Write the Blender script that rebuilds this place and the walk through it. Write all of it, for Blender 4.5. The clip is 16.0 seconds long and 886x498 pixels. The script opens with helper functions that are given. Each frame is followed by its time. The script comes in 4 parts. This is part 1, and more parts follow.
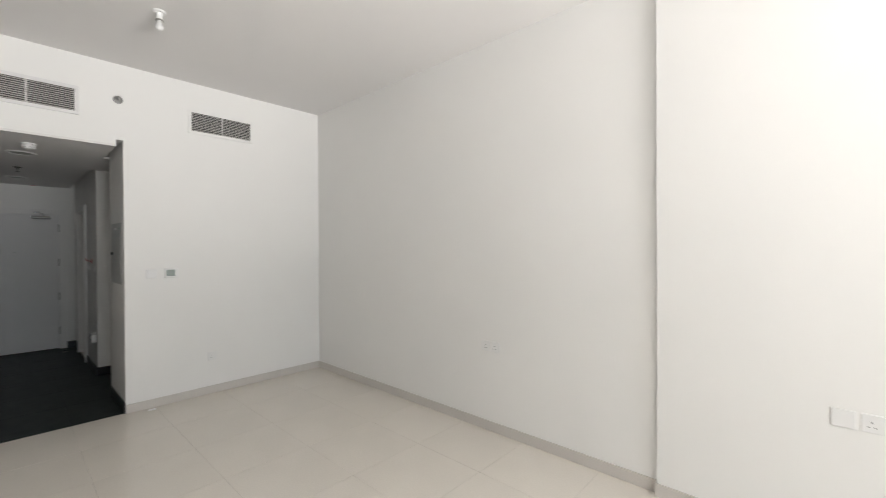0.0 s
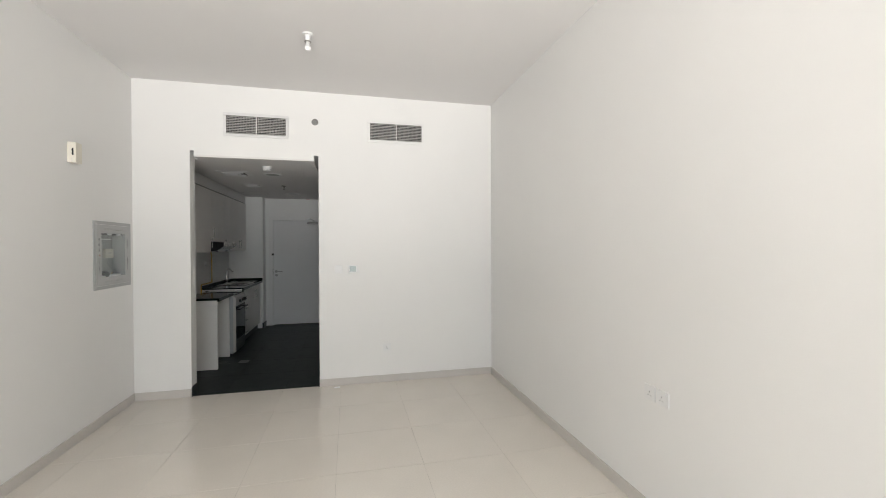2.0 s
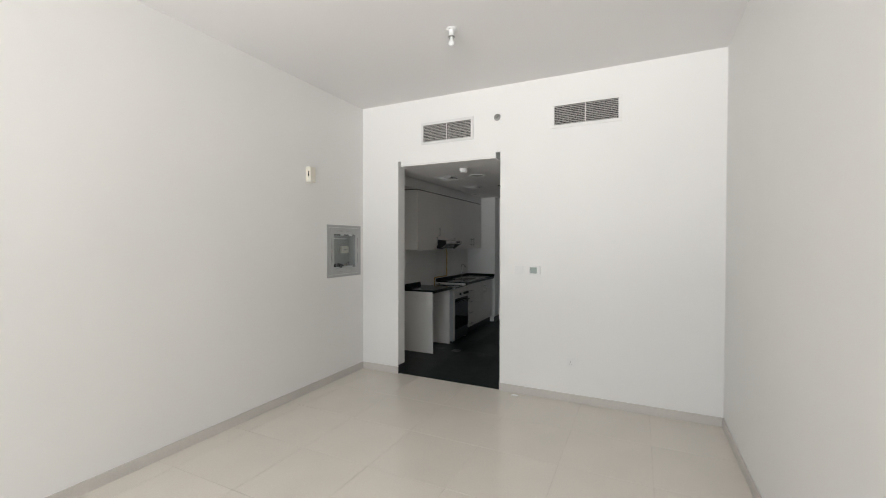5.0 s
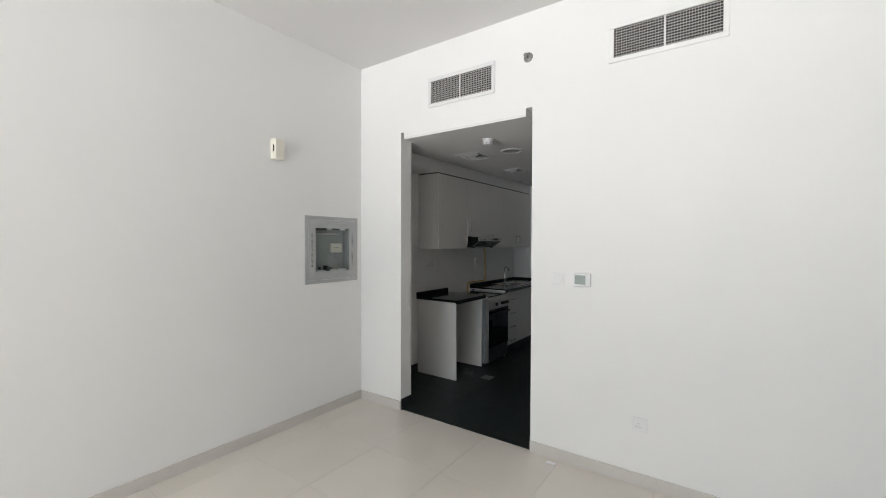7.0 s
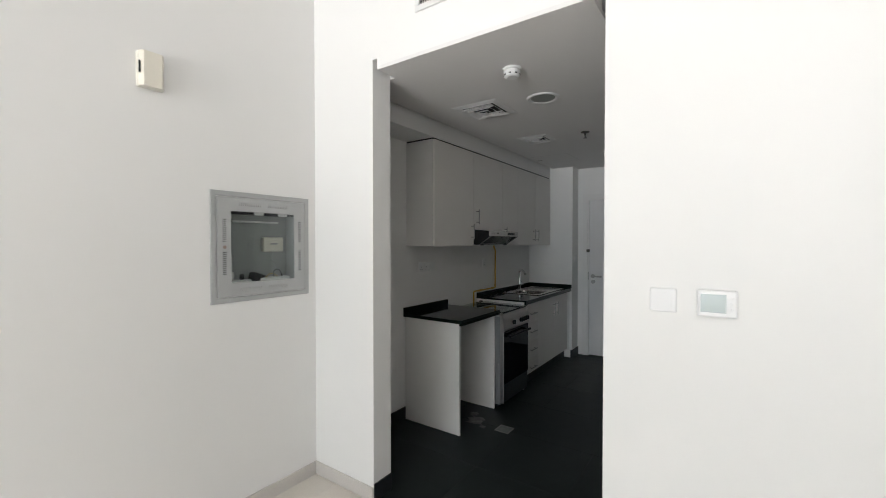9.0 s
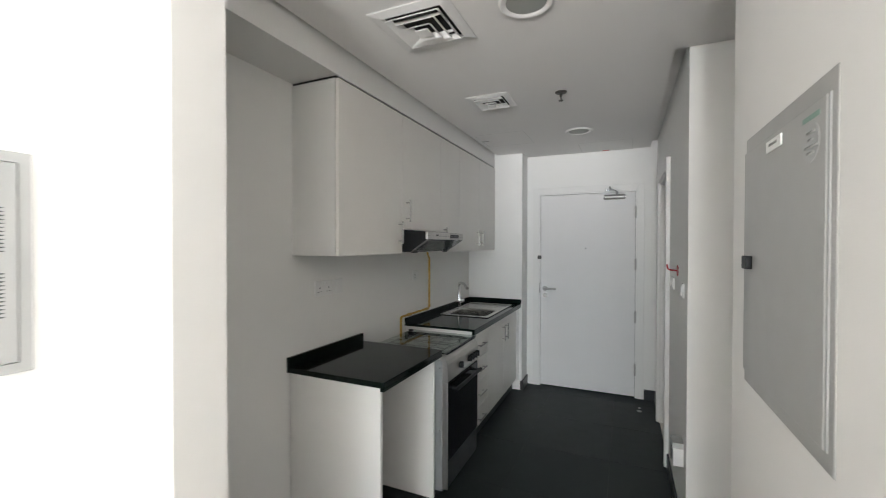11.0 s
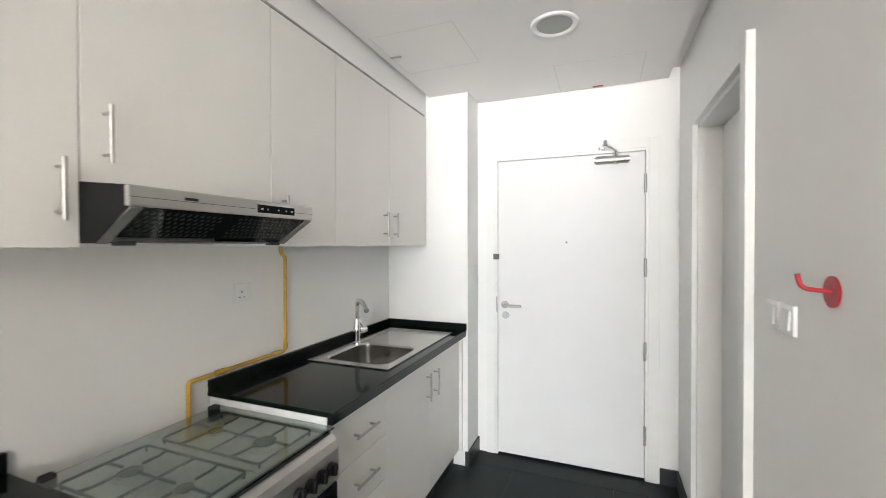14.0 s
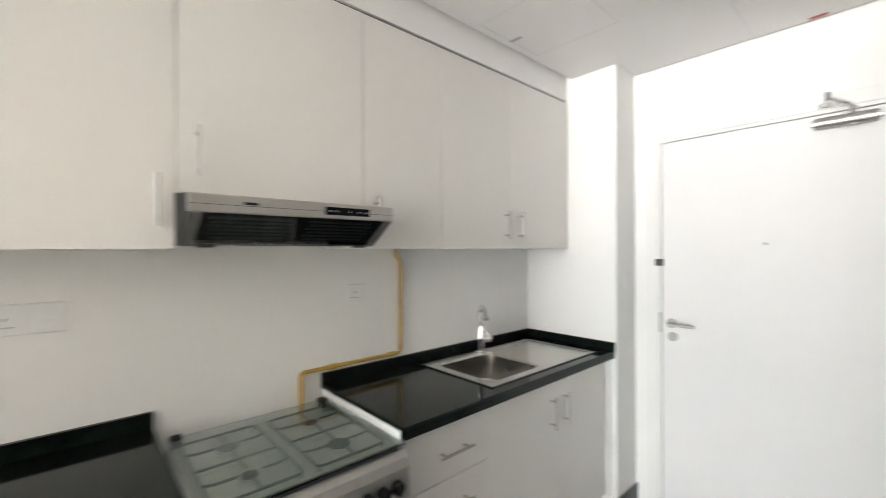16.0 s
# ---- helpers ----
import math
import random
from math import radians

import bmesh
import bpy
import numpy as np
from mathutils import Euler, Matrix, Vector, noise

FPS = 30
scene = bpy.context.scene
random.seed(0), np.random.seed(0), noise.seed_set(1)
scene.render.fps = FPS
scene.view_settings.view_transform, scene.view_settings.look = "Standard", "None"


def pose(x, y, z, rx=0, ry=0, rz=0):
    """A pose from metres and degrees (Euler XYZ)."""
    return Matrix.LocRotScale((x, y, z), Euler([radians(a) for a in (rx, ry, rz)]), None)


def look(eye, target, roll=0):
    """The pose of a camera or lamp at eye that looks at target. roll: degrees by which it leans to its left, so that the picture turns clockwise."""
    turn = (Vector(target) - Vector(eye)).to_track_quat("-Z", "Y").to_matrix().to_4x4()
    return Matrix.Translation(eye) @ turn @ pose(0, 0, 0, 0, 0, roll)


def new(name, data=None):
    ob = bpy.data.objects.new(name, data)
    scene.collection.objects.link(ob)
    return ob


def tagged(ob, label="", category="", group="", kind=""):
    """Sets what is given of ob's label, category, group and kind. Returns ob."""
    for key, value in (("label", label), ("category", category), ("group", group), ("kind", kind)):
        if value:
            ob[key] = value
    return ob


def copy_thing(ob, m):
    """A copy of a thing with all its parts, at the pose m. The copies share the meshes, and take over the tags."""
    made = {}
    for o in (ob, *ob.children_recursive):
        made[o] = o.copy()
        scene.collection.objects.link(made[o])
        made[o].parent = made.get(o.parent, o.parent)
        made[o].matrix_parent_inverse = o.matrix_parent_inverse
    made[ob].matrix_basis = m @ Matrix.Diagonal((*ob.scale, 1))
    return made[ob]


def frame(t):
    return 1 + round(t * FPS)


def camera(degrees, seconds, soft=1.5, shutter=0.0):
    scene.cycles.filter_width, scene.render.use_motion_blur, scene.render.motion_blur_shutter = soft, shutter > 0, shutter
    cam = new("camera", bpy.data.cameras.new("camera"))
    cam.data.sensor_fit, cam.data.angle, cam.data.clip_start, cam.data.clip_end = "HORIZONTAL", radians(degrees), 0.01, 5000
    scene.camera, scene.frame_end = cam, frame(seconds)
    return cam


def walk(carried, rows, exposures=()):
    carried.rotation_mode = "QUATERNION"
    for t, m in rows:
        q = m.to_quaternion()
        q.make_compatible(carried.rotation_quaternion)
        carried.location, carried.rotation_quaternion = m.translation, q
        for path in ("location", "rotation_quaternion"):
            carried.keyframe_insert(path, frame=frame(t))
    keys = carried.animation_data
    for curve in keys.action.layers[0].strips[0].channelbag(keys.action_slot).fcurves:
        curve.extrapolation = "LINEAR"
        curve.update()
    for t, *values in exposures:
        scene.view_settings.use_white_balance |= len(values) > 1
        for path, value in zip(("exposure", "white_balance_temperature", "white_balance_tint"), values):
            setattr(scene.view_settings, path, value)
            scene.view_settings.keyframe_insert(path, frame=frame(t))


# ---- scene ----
cam = camera(94.7, 16.0, soft=0.9, shutter=0.4)
PATH = [
    (0, (0.134, 0.263, 1.517), (-1.226, 1.729, 1.506), -0.3),
    (0.5, (0.158, 0.514, 1.507), (-1.439, 1.718, 1.496), -0.4),
    (1, (0.152, 0.806, 1.531), (-1.618, 1.737, 1.513), -0.3),
    (1.5, (0.104, 1.074, 1.524), (-1.783, 1.735, 1.508), -0.3),
    (2, (0.064, 1.34, 1.53), (-1.885, 1.792, 1.513), -0.2),
    (2.5, (0.109, 1.589, 1.535), (-1.868, 1.893, 1.519), -0.1),
    (3, (0.141, 1.809, 1.532), (-1.858, 1.869, 1.517), -0.0),
    (3.5, (0.101, 2.023, 1.552), (-1.89, 1.835, 1.532), 0.1),
    (4, (0.014, 2.163, 1.558), (-1.935, 1.714, 1.541), 0.1),
    (4.5, (-0.186, 2.28, 1.56), (-2.075, 1.626, 1.533), 0.2),
    (5, (-0.442, 2.361, 1.556), (-2.243, 1.493, 1.524), 0.1),
    (7.5, (-2.097, 2.095, 1.507), (-3.727, 0.937, 1.472), 0.1),
    (8, (-2.373, 1.885, 1.477), (-4.002, 0.725, 1.444), -0.0),
    (10.3, (-3.633, 0.939, 1.488), (-5.347, -0.091, 1.457), 0.1),
    (10.5, (-3.738, 0.879, 1.488), (-5.478, -0.107, 1.463), 0.1),
    (11, (-3.978, 0.751, 1.507), (-5.804, -0.064, 1.484), 0.1),
    (11.5, (-4.226, 0.67, 1.492), (-6.118, 0.023, 1.465), 0.1),
    (12, (-4.484, 0.637, 1.486), (-6.391, 0.035, 1.462), -0.0),
    (12.5, (-4.763, 0.609, 1.468), (-6.673, 0.016, 1.449), -0.0),
    (13, (-5.058, 0.582, 1.475), (-6.964, -0.025, 1.452), -0.1),
    (13.5, (-5.361, 0.581, 1.465), (-7.255, -0.062, 1.447), -0.2),
    (14, (-5.635, 0.6, 1.453), (-7.497, -0.129, 1.432), -0.1),
    (14.5, (-5.897, 0.636, 1.464), (-7.73, -0.163, 1.448), 0.0),
    (15, (-6.088, 0.679, 1.468), (-7.884, -0.202, 1.45), -0.0),
    (15.5, (-6.136, 0.718, 1.46), (-7.857, -0.301, 1.438), -0.1),
    (16, (-6.001, 0.784, 1.444), (-7.345, -0.698, 1.447), -0.2),
]
walk(cam, [(t, look(eye, target, roll)) for t, eye, target, roll in PATH],
     [(0, -1.2, 6550, 10), (1.0, -1.07, 6600, 10), (2.2, -0.94, 6600, 10), (4, -0.97, 6550, 10), (5, -0.98, 6500, 10),
      (7.5, -0.8, 6300, 9.5), (8.2, -0.74, 6350, 9.5), (9.3, -0.42, 6400, 9.5), (10.3, 0.07, 6450, 9.5), (11, 0.72, 6500, 9.5),
      (11.5, 1.17, 6600, 10), (12, 1.62, 6600, 10), (13, 1.74, 6600, 10.5), (14.5, 1.87, 6750, 11), (16, 1.86, 6800, 11)])

# ---- light: daylight through the balcony window behind the start of the walk, plus a fill ----
FLOOR = -0.018
CEIL, KCEIL, GAP = 3.21, 2.454, 2.517      # living ceiling, kitchen ceiling, top of its shadow gap
XE, XK = -4.605, -8.44                     # living end wall, kitchen back wall
YL, YR = -0.757, 3.02                      # living side walls
KL, KR = -0.82, 1.03                       # kitchen side walls
XW = 5.4                                   # window wall
WY0, WY1 = -0.10, 2.50                     # window opening

world = bpy.data.worlds.new("sky")
scene.world = world
world.use_nodes = True
sky = world.node_tree.nodes.new("ShaderNodeTexSky")
sky.sky_type, sky.sun_disc = "NISHITA", False
sky.sun_elevation, sky.sun_rotation = radians(55), radians(200)
back = world.node_tree.nodes["Background"]
back.inputs["Strength"].default_value = 0.1
world.node_tree.links.new(sky.outputs[0], back.inputs["Color"])

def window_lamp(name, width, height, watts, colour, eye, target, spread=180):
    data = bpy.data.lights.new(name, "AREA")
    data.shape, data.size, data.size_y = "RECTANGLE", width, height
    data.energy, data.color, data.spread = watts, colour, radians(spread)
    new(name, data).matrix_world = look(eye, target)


# area lamp for the sky in the window, and an added fill aimed at the ceiling
WY = (WY0 + WY1) / 2
window_lamp("window_daylight", 2.5, 2.48, 170, (0.74, 0.88, 1.0), (XW - 0.02, WY, 1.27), (0, WY, 1.27))
window_lamp("ceiling_fill", 2.5, 1.0, 440, (1.0, 0.975, 0.95), (XW, WY, 0.45), (XW - 1.0, WY, 1.38), 80)


# ---- materials ----
def material(name, colour, rough=0.5, metal=0.0, vary=0.04, scale=6.0, fine=0.0, bump=0.0, bump_scale=200.0,
             per_piece=0.0, rough_vary=0.05, spec=0.5, coat=0.0):
    """A surface with cloudy variation in colour and gloss, a fine grain and a small relief."""
    m = bpy.data.materials.new(name)
    m.use_nodes = True
    nt = m.node_tree
    b = nt.nodes["Principled BSDF"]
    b.inputs["Metallic"].default_value = metal
    b.inputs["Specular IOR Level"].default_value = spec
    b.inputs["Coat Weight"].default_value = coat
    co = nt.nodes.new("ShaderNodeTexCoord")

    def field(size, detail=4.0):
        n = nt.nodes.new("ShaderNodeTexNoise")
        n.inputs["Scale"].default_value, n.inputs["Detail"].default_value = size, detail
        nt.links.new(co.outputs["Object"], n.inputs["Vector"])
        return n.outputs["Fac"]

    def ramp(fac, low, high):
        n = nt.nodes.new("ShaderNodeMapRange")
        n.inputs["From Min"].default_value, n.inputs["From Max"].default_value = 0.25, 0.75
        n.inputs["To Min"].default_value, n.inputs["To Max"].default_value = low, high
        nt.links.new(fac, n.inputs["Value"])
        return n.outputs["Result"]

    def times(a, c):
        n = nt.nodes.new("ShaderNodeMath")
        n.operation = "MULTIPLY"
        nt.links.new(a, n.inputs[0])
        nt.links.new(c, n.inputs[1])
        return n.outputs[0]

    value = ramp(field(scale), 1 - vary, 1 + vary)
    if fine:
        value = times(value, ramp(field(scale * 40, 2.0), 1 - fine, 1 + fine))
    if per_piece:
        info = nt.nodes.new("ShaderNodeObjectInfo")
        n = nt.nodes.new("ShaderNodeMapRange")
        n.inputs["To Min"].default_value, n.inputs["To Max"].default_value = 1 - per_piece, 1 + per_piece
        nt.links.new(info.outputs["Random"], n.inputs["Value"])
        value = times(value, n.outputs["Result"])
    mix = nt.nodes.new("ShaderNodeVectorMath")
    mix.operation = "SCALE"
    mix.inputs[0].default_value = colour
    nt.links.new(value, mix.inputs["Scale"])
    nt.links.new(mix.outputs["Vector"], b.inputs["Base Color"])
    nt.links.new(ramp(field(scale * 2.3), max(rough - rough_vary, 0.02), rough + rough_vary), b.inputs["Roughness"])
    if bump:
        n = nt.nodes.new("ShaderNodeBump")
        n.inputs["Strength"].default_value, n.inputs["Distance"].default_value = bump, 0.001
        nt.links.new(field(bump_scale, 3.0), n.inputs["Height"])
        nt.links.new(n.outputs["Normal"], b.inputs["Normal"])
    return m


def glass(name, colour, rough=0.0):
    m = bpy.data.materials.new(name)
    m.use_nodes = True
    b = m.node_tree.nodes["Principled BSDF"]
    b.inputs["Base Color"].default_value = (*colour, 1)
    b.inputs["Roughness"].default_value = rough
    b.inputs["Transmission Weight"].default_value = 1.0
    b.inputs["IOR"].default_value = 1.45
    return m


WALL = material("wall_paint", (0.83, 0.82, 0.80), 0.55, vary=0.015, scale=1.2, bump=0.25, bump_scale=260, spec=0.3)
CEILING = material("ceiling_paint", (0.77, 0.753, 0.74), 0.7, vary=0.012, scale=0.9, bump=0.2, bump_scale=220, spec=0.25)
TILE = material("polished_beige_tile", (0.70, 0.656, 0.592), 0.09, vary=0.03, scale=2.2, fine=0.03, per_piece=0.012, rough_vary=0.03)
GROUT = material("beige_grout", (0.56, 0.52, 0.47), 0.9, vary=0.1, scale=9)
SKIRT = material("beige_skirting_tile", (0.60, 0.565, 0.53), 0.35, vary=0.03, scale=3, fine=0.04)
SLATE = material("charcoal_tile", (0.0155, 0.0202, 0.0192), 0.42, vary=0.08, scale=3.5, fine=0.1, bump=0.1, bump_scale=60, per_piece=0.06, rough_vary=0.03, spec=0.16)
SLATE_GROUT = material("dark_grout", (0.03, 0.03, 0.029), 0.9, vary=0.3, scale=7)
BLACK_SKIRT = material("black_skirting_tile", (0.02, 0.021, 0.023), 0.36, vary=0.15, scale=5)
GRANITE = material("black_granite", (0.0056, 0.0094, 0.0072), 0.09, vary=0.3, scale=30, fine=0.5, rough_vary=0.03, spec=0.21)
CABINET = material("white_laminate", (0.79, 0.765, 0.73), 0.38, vary=0.012, scale=4, fine=0.012, bump=0.12, bump_scale=320)
CARCASS = material("white_board", (0.72, 0.71, 0.69), 0.45, vary=0.02, scale=5)
DOOR = material("white_door_paint", (0.78, 0.77, 0.765), 0.6, vary=0.015, scale=3, bump=0.12, bump_scale=180, spec=0.3)
TRIM = material("white_trim_paint", (0.80, 0.79, 0.77), 0.4, vary=0.015, scale=4)
PLASTIC = material("white_plastic", (0.80, 0.795, 0.785), 0.36, vary=0.01, scale=20)
CREAM = material("cream_plastic", (0.78, 0.74, 0.64), 0.35, vary=0.015, scale=20)
GREY_PAINT = material("light_grey_powder_coat", (0.42, 0.425, 0.42), 0.4, vary=0.02, scale=8, bump=0.3, bump_scale=500)
DB_GREY = material("grey_powder_coat", (0.40, 0.40, 0.39), 0.35, vary=0.02, scale=6, bump=0.3, bump_scale=500)
SLOT = material("dark_slot", (0.02, 0.02, 0.02), 0.8, vary=0.1)
DUCT_SHADE = material("duct_shade_dark", (0.022, 0.021, 0.02), 0.8, vary=0.2, scale=8)
BLADE = material("aluminium_blade", (0.56, 0.545, 0.52), 0.45, metal=0.1, vary=0.05, scale=15)
GRILLE = material("white_grille_frame", (0.74, 0.73, 0.72), 0.4, vary=0.02, scale=12)
STEEL = material("brushed_steel", (0.56, 0.54, 0.51), 0.35, metal=1.0, vary=0.06, scale=12, bump=0.1, bump_scale=400)
SINK = material("satin_sink_steel", (0.54, 0.525, 0.50), 0.21, metal=1.0, vary=0.05, scale=14, rough_vary=0.03)
CHROME = material("chrome", (0.75, 0.75, 0.76), 0.07, metal=1.0, vary=0.02, scale=10, rough_vary=0.02)
DARK_METAL = material("dark_bronze", (0.09, 0.085, 0.075), 0.4, metal=0.9, vary=0.08, scale=20)
DARK_STEEL = material("dark_steel", (0.09, 0.094, 0.094), 0.36, metal=0.5, vary=0.06, scale=14)
COOKER_SIDE = material("silver_enamel", (0.40, 0.41, 0.415), 0.36, metal=0.65, vary=0.04, scale=10)
GREY_METAL = material("dull_grey_metal", (0.24, 0.235, 0.225), 0.5, metal=0.5, vary=0.1, scale=25)
SATIN = material("satin_nickel", (0.44, 0.43, 0.41), 0.45, metal=1.0, vary=0.03, scale=20)
BLACK = material("black_enamel", (0.008, 0.008, 0.0085), 0.4, vary=0.1, scale=10, spec=0.2)
BLACK_GLASS = material("black_oven_glass", (0.008, 0.008, 0.009), 0.05, vary=0.05, scale=6, rough_vary=0.01, spec=0.18)
RUBBER_AND_SHADE = material("black_rubber_and_shade", (0.02, 0.02, 0.02), 0.6, vary=0.1)
IRON = material("grey_enamelled_iron", (0.13, 0.14, 0.135), 0.45, vary=0.15, scale=30)
BURNER = material("satin_burner_cap", (0.30, 0.31, 0.30), 0.18, metal=0.8, vary=0.06, scale=20)
HOB = material("hob_steel", (0.66, 0.67, 0.65), 0.36, metal=0.55, vary=0.06, scale=10)
YELLOW = material("yellow_pipe_paint", (0.50, 0.30, 0.045), 0.4, vary=0.12, scale=25, fine=0.08)
COPPER = material("worn_copper_lock", (0.34, 0.26, 0.23), 0.4, metal=0.6, vary=0.1, scale=25)
BRASS = material("brass", (0.50, 0.36, 0.10), 0.35, metal=0.6, vary=0.1, scale=25)
RED = material("red_plastic", (0.36, 0.010, 0.018), 0.36, vary=0.04)
LCD = material("grey_green_display", (0.30, 0.345, 0.32), 0.2, vary=0.02)
MESH = material("filter_mesh", (0.22, 0.25, 0.23), 0.5, metal=0.9, vary=0.1, scale=30)
INNER = material("galvanised_back", (0.36, 0.37, 0.365), 0.35, metal=0.2, vary=0.05, scale=9)
GLASS_PANE = glass("clear_pane", (0.92, 0.955, 0.94))
LID_GLASS = glass("hob_lid_glass", (0.74, 0.82, 0.775))
HATCH = material("ceiling_joint_filler", (0.60, 0.59, 0.57), 0.8, vary=0.1, scale=12)
FROST_SHADED = material("frosted_diffuser_shaded", (0.33, 0.335, 0.31), 0.45, vary=0.03, scale=30)
GREEN_INK = material("green_print", (0.22, 0.34, 0.29), 0.5, vary=0.03)
GREY_INK = material("grey_print", (0.33, 0.33, 0.32), 0.5, vary=0.03)
STAIN = material("dried_plaster_stain", (0.10, 0.10, 0.098), 0.8, vary=0.4, scale=18, fine=0.3)


# ---- shape helpers ----
def box(bm, x0, x1, y0, y1, z0, z1, bevel=0.0):
    x0, x1, y0, y1, z0, z1 = min(x0, x1), max(x0, x1), min(y0, y1), max(y0, y1), min(z0, z1), max(z0, z1)
    v = [bm.verts.new((x, y, z)) for x in (x0, x1) for y in (y0, y1) for z in (z0, z1)]
    f = [bm.faces.new([v[i] for i in q]) for q in ((0, 1, 3, 2), (4, 6, 7, 5), (0, 4, 5, 1), (2, 3, 7, 6), (0, 2, 6, 4), (1, 5, 7, 3))]
    if bevel:
        edges = list({e for q in f for e in q.edges})
        bmesh.ops.bevel(bm, geom=edges, offset=bevel, segments=2, profile=0.5, affect="EDGES", clamp_overlap=True)
    return bm


def boxed(x0, x1, y0, y1, z0, z1, bevel=0.0):
    return box(bmesh.new(), x0, x1, y0, y1, z0, z1, bevel)


def rod(bm, a, b, r0, r1=None, seg=16):
    """A round bar from a to b, closed at its ends."""
    a, b = Vector(a), Vector(b)
    turn = (b - a).to_track_quat("Z", "Y").to_matrix().to_4x4()
    m = Matrix.Translation((a + b) / 2) @ turn
    bmesh.ops.create_cone(bm, cap_ends=True, segments=seg, radius1=r0, radius2=r0 if r1 is None else r1, depth=(b - a).length, matrix=m)
    return bm


def lathe(bm, profile, m=Matrix(), seg=32):
    """A turned shape from (radius, height) pairs, about the z axis of m."""
    rings = []
    for r, h in profile:
        rings.append([bm.verts.new(m @ Vector((r * math.cos(a), r * math.sin(a), h))) for a in (2 * math.pi * k / seg for k in range(seg))] if r > 1e-6 else [bm.verts.new(m @ Vector((0, 0, h)))])
    for p, q in zip(rings, rings[1:]):
        for k in range(seg):
            n = (k + 1) % seg
            if len(p) == 1 and len(q) > 1:
                bm.faces.new((p[0], q[k], q[n]))
            elif len(q) == 1 and len(p) > 1:
                bm.faces.new((p[k], q[0], p[n]))
            elif len(p) > 1:
                bm.faces.new((p[k], q[k], q[n], p[n]))
    bmesh.ops.recalc_face_normals(bm, faces=bm.faces)
    return bm


def tube(bm, points, r, seg=12):
    """A bent pipe through the points, with mitred bends."""
    pts = [Vector(p) for p in points]
    rings, side = [], None
    for n, p in enumerate(pts):
        d = ((pts[min(n + 1, len(pts) - 1)] - p).normalized() + (p - pts[max(n - 1, 0)]).normalized()).normalized()
        if side is None:
            side = d.cross(Vector((0.31, 0.17, 0.93))).normalized()
        side = (side - d * side.dot(d)).normalized()
        up = d.cross(side)
        rings.append([bm.verts.new(p + r * (math.cos(a) * side + math.sin(a) * up)) for a in (2 * math.pi * k / seg for k in range(seg))])
    for p, q in zip(rings, rings[1:]):
        for k in range(seg):
            bm.faces.new((p[k], p[(k + 1) % seg], q[(k + 1) % seg], q[k]))
    bm.faces.new(rings[0][::-1])
    bm.faces.new(rings[-1])
    bmesh.ops.recalc_face_normals(bm, faces=bm.faces)
    return bm


def rounded(points, r, steps=5):
    """The points with each inner corner cut round."""
    pts = [Vector(p) for p in points]
    out = [pts[0]]
    for a, b, c in zip(pts, pts[1:], pts[2:]):
        p, q = b + (a - b).normalized() * r, b + (c - b).normalized() * r
        out += [(1 - s) ** 2 * p + 2 * s * (1 - s) * b + s * s * q for s in (k / steps for k in range(steps + 1))]
    return out + [pts[-1]]


def prism(bm, outline, axis, a, b):
    """An outline of pairs, pushed along an axis from a to b. The pairs are the other two axes in order."""
    def at(p, t):
        return {"x": (t, *p), "y": (p[0], t, p[1]), "z": (*p, t)}[axis]
    lo, hi = [bm.verts.new(at(p, a)) for p in outline], [bm.verts.new(at(p, b)) for p in outline]
    bm.faces.new(lo)
    bm.faces.new(hi[::-1])
    for n in range(len(lo)):
        m = (n + 1) % len(lo)
        bm.faces.new((lo[n], hi[n], hi[m], lo[m]))
    bmesh.ops.recalc_face_normals(bm, faces=bm.faces)
    return bm


def mesh_of(name, bm, mat):
    data = bpy.data.meshes.new(name)
    for f in bm.faces:
        f.smooth = len(f.verts) == 4 and f.calc_area() < 4e-4
    for e in bm.edges:
        e.smooth = len(e.link_faces) == 2 and e.calc_face_angle(0) < 0.65
    bm.to_mesh(data)
    bm.free()
    data.materials.append(mat)
    return data


def structure(name, bm, mat, label, category):
    return tagged(new(name, mesh_of(name, bm, mat)), label, category, kind="structure")


BASE = {}


def ring(half, hole, y0, y1):
    """A square frame of one piece, facing -y, with a square hole."""
    b = bmesh.new()
    loops = [[b.verts.new((x * r, y, z * r)) for x, z in ((-1, -1), (1, -1), (1, 1), (-1, 1))]
             for r, y in ((half, y1), (half, y0 + 0.001), (half - 0.001, y0), (hole + 0.001, y0), (hole, y0 + 0.001), (hole, y1))]
    for p, q in zip(loops, loops[1:] + loops[:1]):
        for n in range(4):
            b.faces.new((p[n], p[(n + 1) % 4], q[(n + 1) % 4], q[n]))
    bmesh.ops.recalc_face_normals(b, faces=b.faces)
    return b


def thing(name, m, label, category, group="", kind=""):
    ob = new(name)
    ob.empty_display_size = 0.05
    ob.matrix_basis = m if isinstance(m, Matrix) else Matrix.Translation(m)
    BASE[ob.name] = ob.matrix_basis.copy()
    return tagged(ob, label, category, group, kind)


def part(name, bm, mat, parent, label="", local=False):
    """One mesh under a thing or a part. Built in the world's metres, or, if local, in the thing's own."""
    base = BASE[parent.name]
    if not local:
        bm.transform(base.inverted())
    ob = new(name, mesh_of(name, bm, mat))
    ob.parent = parent
    BASE[ob.name] = base
    return tagged(ob, label)


# ---- structure: living room ----
OPL, OPR = -0.24, 1.026                    # jambs of the opening to the kitchen
PIER = -4.752                              # kitchen side of the end wall
ALC0, ALC1, ALCY = -5.345, -6.272, 1.75    # niche in the kitchen's side wall
WT = 0.15

